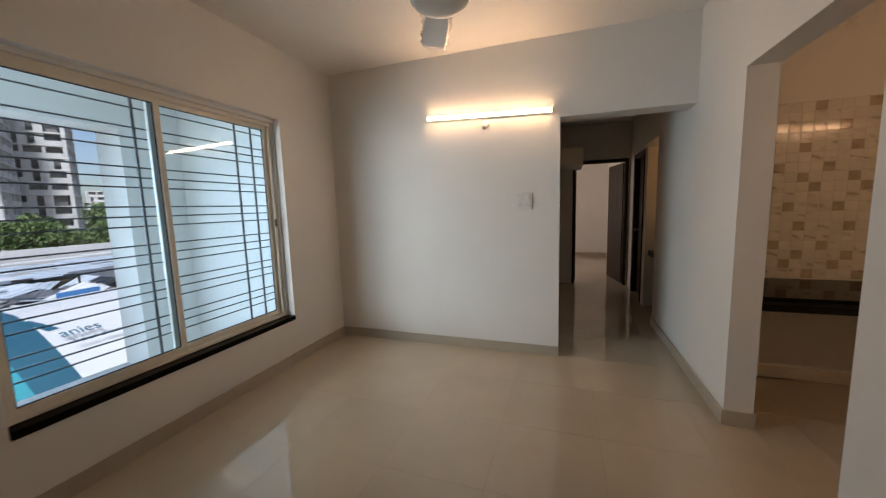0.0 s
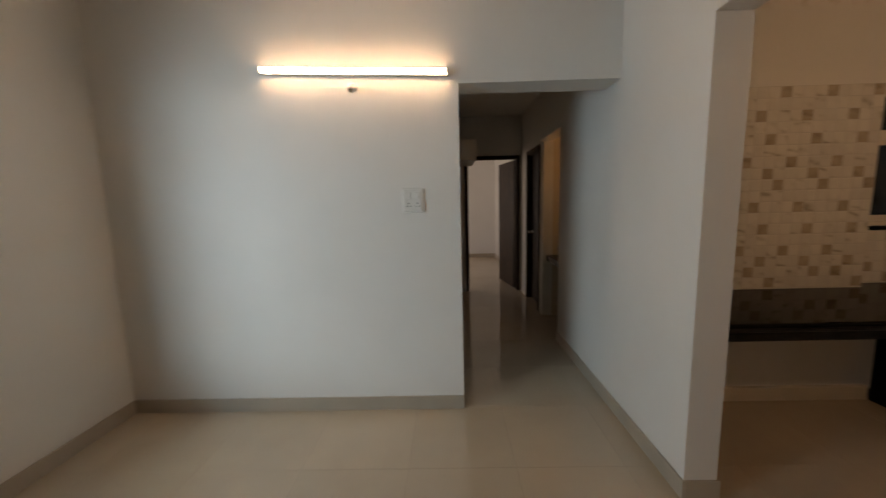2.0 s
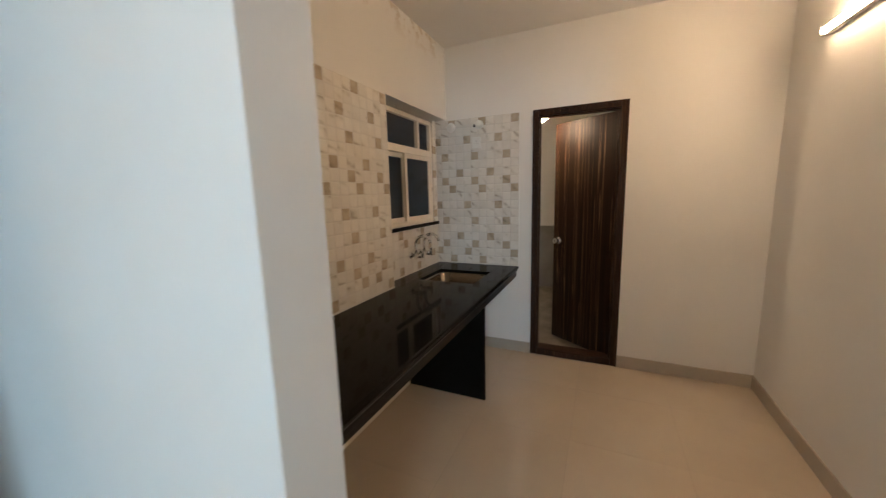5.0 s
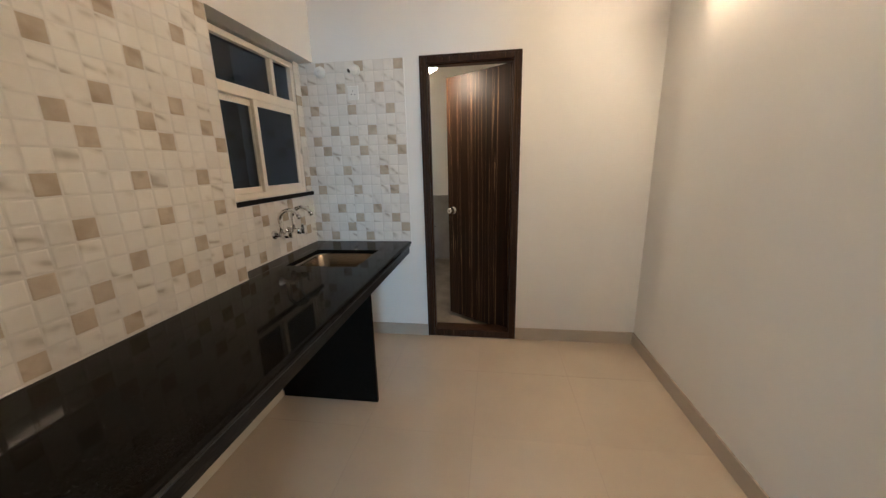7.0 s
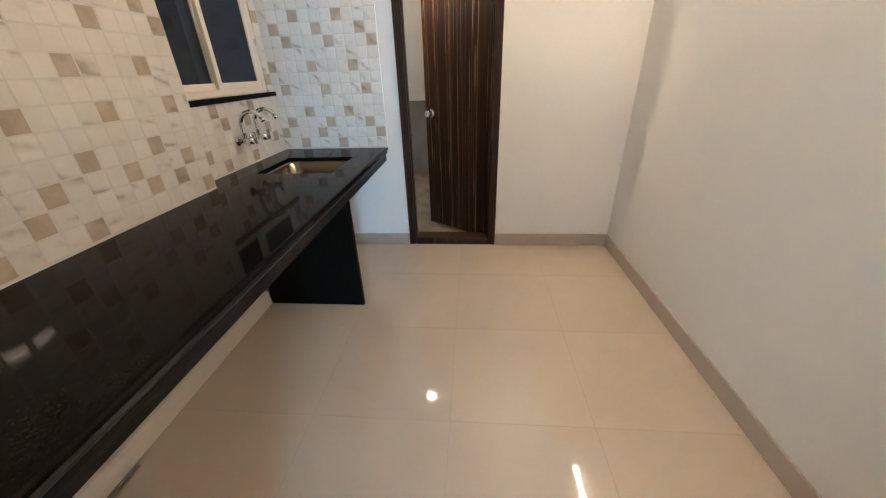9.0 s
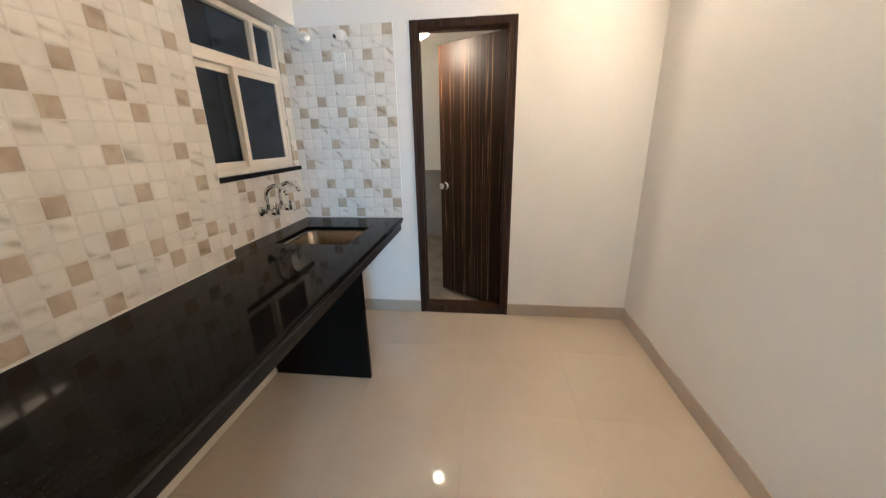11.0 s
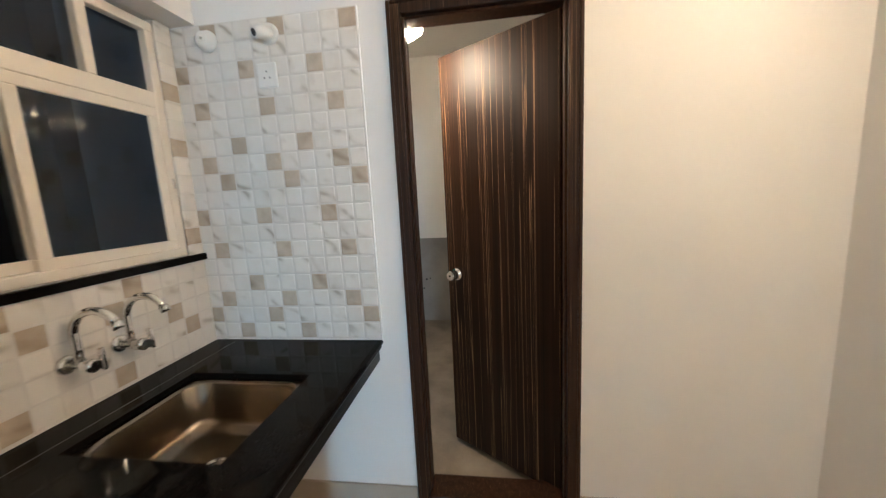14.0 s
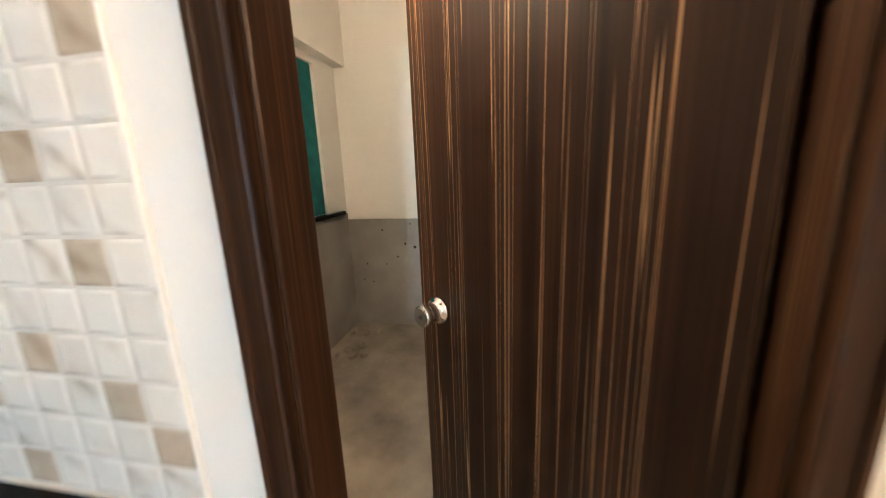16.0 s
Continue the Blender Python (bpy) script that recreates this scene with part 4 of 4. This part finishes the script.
def far_block(name, x, y, w, d, storeys, label, seed, h=3.0):
    """A concrete frame block: open storeys with slabs, columns, part-built infill and parapets on all four sides."""
    th = thing(name, label, "building", (x, y, GROUND_Z), rz=60)
    rng = random.Random(seed)
    # solid core, its dark colour stands for the shade inside open storeys
    part("core", boxed(-w / 2 + 1.1, w / 2 - 1.1, -d / 2 + 1.1, d / 2 - 1.1, 0, storeys * h), STOREY_SHADE, th)
    for s in range(storeys + 1):
        part("floor_slab", boxed(-w / 2 - 0.4, w / 2 + 0.4, -d / 2 - 0.4, d / 2 + 0.4, s * h, s * h + 0.4), FARWALL, th)
    for side in range(4):
        run, depth = (w, d) if side % 2 == 0 else (d, w)
        turn = Matrix.Rotation(radians(90 * side), 4, "Z")
        n = max(3, int(run / 3.6))

        def piece(part_name, x0, x1, y0, y1, z0, z1, m):
            bm = boxed(x0, x1, y0, y1, z0, z1)
            bmesh.ops.transform(bm, matrix=turn, verts=bm.verts)
            part(part_name, bm, m, th)
        for i in range(n + 1):
            px = -run / 2 + run * i / n
            piece("column", px - 0.3, px + 0.3, -depth / 2 - 0.15, -depth / 2 + 0.5, 0, storeys * h, FARWALL)
        for s in range(storeys):
            for i in range(n):
                a, b = -run / 2 + run * i / n + 0.3, -run / 2 + run * (i + 1) / n - 0.3
                kind = rng.random()
                if kind < 0.45:
                    piece("parapet", a, b, -depth / 2 - 0.3, -depth / 2 - 0.15, s * h + 0.4, s * h + 1.35, FARWALL)
                elif kind < 0.85:
                    m = (a + b) / 2
                    piece("infill_wall", a, m - 0.6, -depth / 2 + 0.1, -depth / 2 + 0.3, s * h + 0.4, s * h + h, FARWALL)
                    piece("infill_wall", m + 0.6, b, -depth / 2 + 0.1, -depth / 2 + 0.3, s * h + 0.4, s * h + h, FARWALL)
                    piece("window_opening", m - 0.6, m + 0.6, -depth / 2 + 0.22, -depth / 2 + 0.3, s * h + 1.3, s * h + 2.6, WINDOWHOLE)
    return th


far_block("unfinished_building", -122, 27, 36, 16, 12, "tall grey concrete building under construction", 1)
far_block("unfinished_building", -129, 53, 15, 16, 12, "grey unfinished apartment tower behind the trees", 2)
far_block("apartment_building", -262, 138, 17, 14, 7, "pale distant apartment building", 3)


def tree(x, y, height, spread, seed):
    th = thing("tree", "dense green broadleaf tree", "tree", (x, y, GROUND_Z), group="trees by the site")
    rng = random.Random(seed)
    bm = tube(bmesh.new(), [(0, 0, 0), (0.1, 0.05, height * 0.3), (0.05, 0.2, height * 0.6)], [0.25, 0.18, 0.08], 8)
    for k in range(6):
        a = rng.random() * 6.28
        tube(bm, [(0.1, 0.05, height * 0.32), (math.cos(a) * spread * 0.4, math.sin(a) * spread * 0.4, height * (0.5 + 0.3 * rng.random()))], [0.1, 0.03], 6)
    part("trunk", bm, BARK, th)
    verts, faces = [], []
    clumps = [(Vector((rng.gauss(0, spread * 0.42), rng.gauss(0, spread * 0.42), height * (0.3 + 0.62 * rng.random()))), spread * (0.18 + 0.2 * rng.random())) for _ in range(34)]
    for c, r in clumps:
        for _ in range(70):
            d = Vector((rng.gauss(0, 1), rng.gauss(0, 1), rng.gauss(0, 0.8))).normalized() * r * (0.7 + 0.35 * rng.random())
            p, s = c + d, 0.16 + 0.14 * rng.random()
            u = Vector((rng.gauss(0, 1), rng.gauss(0, 1), rng.gauss(0, 1))).normalized()
            w = u.orthogonal().normalized()
            b = len(verts)
            verts += [tuple(p + u * s), tuple(p + w * s * 0.6), tuple(p - u * s), tuple(p - w * s * 0.6)]
            faces.append((b, b + 1, b + 2, b + 3))
    me = bpy.data.meshes.new("crown")
    me.from_pydata(verts, [], faces)
    me.materials.append(LEAF)
    ob = new("crown", me)
    ob.parent = th


for i, (tx, ty, hh, sp) in enumerate(((-62, 19, 6.6, 3.4), (-60, 23.5, 6.2, 3.2), (-66, 27, 7.0, 3.2), (-60, 29, 5.0, 2.6), (-64, 33.5, 8.2, 3.4), (-70, 39, 9.6, 3.8), (-61, 33, 6.4, 2.8), (-58, 15, 6.4, 3.2))):
    tree(tx, ty, hh, sp, i)

structure("boundary_wall", boxed(-56.8, -56.4, -60, 90, GROUND_Z, GROUND_Z + 2.9), FARWALL, "grey concrete boundary wall", "wall")


def shed_roof(x0, x1, y0, y1, z, tilt, mat, label, seed):
    th = thing("shed", label, "shed", group="sheds on the site")
    rng = random.Random(seed)
    n = 7
    for i in range(n):
        a0, a1 = y0 + (y1 - y0) * i / n, y0 + (y1 - y0) * (i + 1) / n
        dz = rng.uniform(-0.06, 0.08)
        bm = bmesh.new()
        box(bm, x0 + rng.uniform(-0.4, 0.4), x1 + rng.uniform(-0.4, 0.4), a0 - 0.05, a1 + 0.05, -0.03, 0.03)
        bmesh.ops.transform(bm, matrix=Matrix.Translation((0, 0, z + dz)) @ Matrix.Shear("XY", 4, (0, 0)), verts=bm.verts)
        for v in bm.verts:
            v.co.z += (v.co.x - x0) * tilt
        part("roof_sheet", bm, mat, th)
    for cx in (x0 + 0.3, x1 - 0.3):
        for cy in (y0 + 0.3, y1 - 0.3):
            part("post", boxed(cx - 0.06, cx + 0.06, cy - 0.06, cy + 0.06, GROUND_Z, z + (cx - x0) * tilt - 0.1), BARK, th)
    return th


shed_roof(-53, -46, 12, 31, -3.35, 0.0, SHEET, "long low shed with blue-grey sheet roofing", 1)
shed_roof(-46, -41, 15, 26, -3.5, 0.01, SHEET, "low shed with patched grey roofing sheets", 2)
shed_roof(-55.5, -53.5, 2, 44, -3.1, 0.0, WHITE_SHEET, "long shed with white roofing sheets", 3)
shed_roof(-38, -31, 17.5, 24, -3.0, -0.03, DARKSHEET, "collapsed heap of dark roofing sheets", 4)


def scrap_heap(x0, x1, y0, y1, count, seed):
    """Loose roofing sheets thrown about on low timber stacks."""
    th = thing("scrap_heap", "heap of loose grey-blue roofing sheets on the ground", "scrap")
    rng = random.Random(seed)
    for k in range(count):
        w, d = rng.uniform(0.5, 1.2), rng.uniform(1.0, 2.4)
        px, py, pz = rng.uniform(x0, x1), rng.uniform(y0, y1), GROUND_Z + rng.uniform(0.25, 0.95)
        bm = bmesh.new()
        for i in range(6):
            box(bm, -w + w * i / 3, -w + w * (i + 1) / 3 - 0.01, -d, d, 0.0 if i % 2 else 0.04, 0.03 if i % 2 else 0.07)
        bmesh.ops.transform(bm, matrix=pose(px, py, pz, rng.uniform(-14, 14), rng.uniform(-14, 14), rng.uniform(0, 180)), verts=bm.verts)
        part("roof_sheet", bm, (SHEET, SHEET, DARKSHEET, WHITE_SHEET)[rng.randrange(4)], th)
    part("timber_stack", boxed(x0, x1, y0, y1, GROUND_Z, GROUND_Z + 0.35, bevel=0.1), BARK, th)


scrap_heap(-40, -22, 9.5, 22, 110, 11)
blue_tarp = thing("blue_tarpaulin", "bright blue tarpaulin hung beside the sheds", "tarpaulin")
part("sheet", boxed(-20.1, -20.0, 9.0, 10.5, GROUND_Z, -1.75, bevel=0.02), BLUE, blue_tarp)
cabin = thing("site_cabin", "small grey metal site cabin", "cabin")
part("body", boxed(-40, -38.2, 12.7, 14.2, GROUND_Z, -3.0, bevel=0.03), SHEET, cabin)
part("roof", boxed(-40.2, -38.0, 12.5, 14.4, -3.0, -2.9, bevel=0.02), WHITE_SHEET, cabin)


def banner_roof():
    """A big printed cloth laid over a round-topped shelter."""
    th = thing("banner_shelter", "shelter covered with a white and teal printed banner cloth", "shelter")

    def strip(y0, y1, mat, lift, name):
        bm = bmesh.new()
        rows = []
        for j in range(9):
            y = y0 + (y1 - y0) * j / 8
            row = []
            for i in range(21):
                a = math.pi * i / 20
                row.append(bm.verts.new((-11.3 + (4.0 + lift) * math.cos(a), y + 0.06 * math.sin(5 * a) + 0.35 * math.sin(a), -3.2 + (2.6 + lift) * math.sin(a))))
            rows.append(row)
        for r0, r1 in zip(rows, rows[1:]):
            for i in range(20):
                bm.faces.new((r0[i], r0[i + 1], r1[i + 1], r1[i])).smooth = True
        return part(name, bm, mat, th)
    strip(-3, 9, WHITE_SHEET, 0.0, "cloth")
    strip(2.95, 3.4, TEAL_SHEET, 0.012, "teal_band")
    strip(3.4, 4.05, DARK_TEAL, 0.014, "dark_band")
    for y in (-2.9, 8.9):
        part("end_post", boxed(-11.4, -11.2, y - 0.08, y + 0.08, GROUND_Z, -0.7), BARK, th)
    bar = bmesh.new()
    rows = []
    for k in range(5):
        a = math.acos((1.15 + 0.16 * k) / 4.0)
        rows.append([bar.verts.new((-11.3 + 4.02 * math.cos(a), y + 0.05 * k + 0.35 * math.sin(a), -3.2 + 2.62 * math.sin(a))) for y in (3.92, 4.10)])
    for r0, r1 in zip(rows, rows[1:]):
        bar.faces.new((r0[0], r0[1], r1[1], r1[0]))
    part("printed_bar", bar, DARK_TEAL, th, "dark teal printed bar")
    for text, y, x, z, size in (("anies", 4.40, -8.95, -0.96, 0.34), ("hour clients", 4.46, -8.62, -1.06, 0.19)):
        cu = bpy.data.curves.new("lettering", "FONT")
        cu.body, cu.size, cu.extrude = text, size, 0.005
        ob = new("lettering", cu)
        ob.parent = th
        ob.matrix_basis = pose(x, y, z + 0.03, 25, 0, 90)
        cu.materials.append(DARK_TEAL)
        tagged(ob, "teal printed lettering")


banner_roof()

# ---- wall tiles ----
PITCH, TZ, TT = 0.0745, 0.83, 0.008
PATTERN = {17: 0, 15: 2, 13: 1, 11: 3, 10: 1, 9: 0, 7: 2, 5: 1, 3: 3, 2: 1}


def cell_mesh(name, material):
    """A pillowed square tile in the x-z plane, facing -y."""
    h = PITCH / 2 - 0.0004
    eight = ((-1, -1), (0, -1), (1, -1), (1, 0), (1, 1), (0, 1), (-1, 1), (-1, 0))
    bm = bmesh.new()
    rings = [[bm.verts.new((sx * (h - i), y, sz * (h - i))) for sx, sz in eight] for i, y in ((0, 0), (0, -TT + 0.0028), (0.003, -TT + 0.001), (0.0085, -TT))]
    for n, (r0, r1) in enumerate(zip(rings, rings[1:])):
        for k in range(8):
            bm.faces.new((r0[k], r0[(k + 1) % 8], r1[(k + 1) % 8], r1[k])).smooth = n > 0
    c = bm.verts.new((0, -TT, 0))
    for k in range(8):
        bm.faces.new((rings[-1][k], rings[-1][(k + 1) % 8], c)).smooth = False
    return mesh_of(name, bm, material)


WHITE_CELL, BROWN_CELL = cell_mesh("tile", CELL), cell_mesh("tile", BROWN)


def lay(parent, m, data):
    ob = new("tile", data)
    ob.parent = parent
    ob.matrix_basis = m


def joint_bed(name, args):
    structure(name, boxed(*args), TGROUT, "pale joint mortar behind the wall tiles", "mortar")


# end wall, counted from its free edge
joint_bed("mortar_end", (EX - 0.0078, EX - 0.0002, 3.248, KY2 + 0.01, CT + 0.001, TZ + 18 * PITCH))
for k in range(18):
    for c in range(11):
        y = 3.248 + (c + 0.5) * PITCH
        if y > KY2 + 0.01 or (c > 8 and TZ + k * PITCH > 2.11):
            continue
        brown = PATTERN.get(k) == c % 4 or (k == 1 and c in (0, 6, 10)) or (k == 0 and c in (4, 8))
        lay(wall_end, pose(EX - 0.001, y, TZ + (k + 0.5) * PITCH, 0, 0, -90), BROWN_CELL if brown else WHITE_CELL)
# thick wall, counted from the step
joint_bed("mortar_thick", (PX1, SX, KY1 + 0.0012, KY1 + 0.0088, CT + 0.001, TZ + 18 * PITCH))
rest = {True: bmesh.new(), False: bmesh.new()}
for k in range(18):
    for c in range(21):
        x = SX - 0.001 - (c + 0.5) * PITCH
        brown = PATTERN.get(k) == c % 4 or (k == 1 and c in (2, 4, 10, 14, 18)) or (k == 0 and c in (0, 8, 12, 16))
        m = pose(x, KY1 + 0.008, TZ + (k + 0.5) * PITCH)
        if c < 16:
            lay(wall_thick, m, BROWN_CELL if brown else WHITE_CELL)
        else:
            before = len(rest[brown].verts)
            rest[brown].from_mesh(BROWN_CELL if brown else WHITE_CELL)
            rest[brown].verts.ensure_lookup_table()
            for v in rest[brown].verts[before:]:
                v.co = m @ v.co
for brown, bm in rest.items():
    tagged(part("wall_tiles", bm, BROWN if brown else CELL, wall_thick), kind="stuff")
# recess under and beside the window, counted from the corner
joint_bed("mortar_recess", (SX, EX - 0.011, KY2 + 0.0032, KY2 + 0.0118, CT + 0.001, 1.204))
SPECIAL = {(9, 4), (12, 2), (11, 1), (9, 0), (8, 3), (5, 0), (2, 2), (1, 1), (5, 3), (4, 4)}
for k in range(5):
    for c in range(13):
        x = EX - 0.011 - (c + 0.5) * PITCH
        lay(wall_recess, pose(x, KY2 + 0.01, TZ + (k + 0.5) * PITCH), BROWN_CELL if (c, k) in SPECIAL else WHITE_CELL)
joint_bed("mortar_reveal", (4.336, EX - 0.011, KY2 + 0.0032, KY2 + 0.0118, 1.236, 2.177))
for k in range(5, 18):
    lay(wall_recess, pose(EX - 0.011 - 0.5 * PITCH, KY2 + 0.01, TZ + (k + 0.5) * PITCH), BROWN_CELL if k in (6, 11, 14) else WHITE_CELL)
structure("tile_trim", boxed(EX - 0.0115, EX - 0.0002, 3.243, 3.2475, CT, TZ + 18 * PITCH, bevel=0.002), PAINT, "white tile edge strip on the wall", "trim")


for args in ((PX1 + 0.002, SX, KY1 - 0.003, KY1 + 0.002), (SX + 0.004, EX - 0.012, KY2 - 0.001, KY2 + 0.003), (EX - 0.013, EX - 0.008, 3.25, KY2 - 0.001)):
    structure("sealant", boxed(*args, CT + 0.0005, CT + 0.004, bevel=0.0008), TGROUT, "pale sealant bead behind the worktop", "trim")


# ---- floor tiles ----
FLOOR_MESHES = {}


def floor_slab(name, x0, x1, y0, y1, label):
    fl = structure(name, boxed(x0, x1, y0, y1, -0.15, -0.0012), GROUT, label, "floor")
    ox, oy, s, g = 0.28, 2.085, 0.605, 0.0008
    for i in range(math.floor((x0 - ox) / s), math.ceil((x1 - ox) / s)):
        for j in range(math.floor((y0 - oy) / s), math.ceil((y1 - oy) / s)):
            a0, a1 = max(x0, ox + i * s), min(x1, ox + (i + 1) * s)
            b0, b1 = max(y0, oy + j * s), min(y1, oy + (j + 1) * s)
            if a1 - a0 < 0.01 or b1 - b0 < 0.01:
                continue
            key = (round(a1 - a0, 3), round(b1 - b0, 3))
            if key not in FLOOR_MESHES:
                hx, hy = key[0] / 2 - g, key[1] / 2 - g
                FLOOR_MESHES[key] = mesh_of("floor_tile", boxed(-hx, hx, -hy, hy, -0.0011, 0.0, bevel=0.0005), TILE)
            ob = new("floor_tile", FLOOR_MESHES[key])
            ob.parent = fl
            ob.location = ((a0 + a1) / 2, (b0 + b1) / 2, 0)


floor_slab("floor_living", WX, PX1, SOUTH, NY, "polished beige vitrified tile floor")
floor_slab("floor_kitchen", PX1, EX + 0.005, KY0, KY1 + 0.009, "polished beige vitrified tile floor")
floor_slab("floor_passage", -0.9, 2.45, NY, BY, "polished beige vitrified tile floor")
floor_slab("floor_bedroom", -1.3, 2.2, BY, 10.9, "polished beige vitrified tile floor")
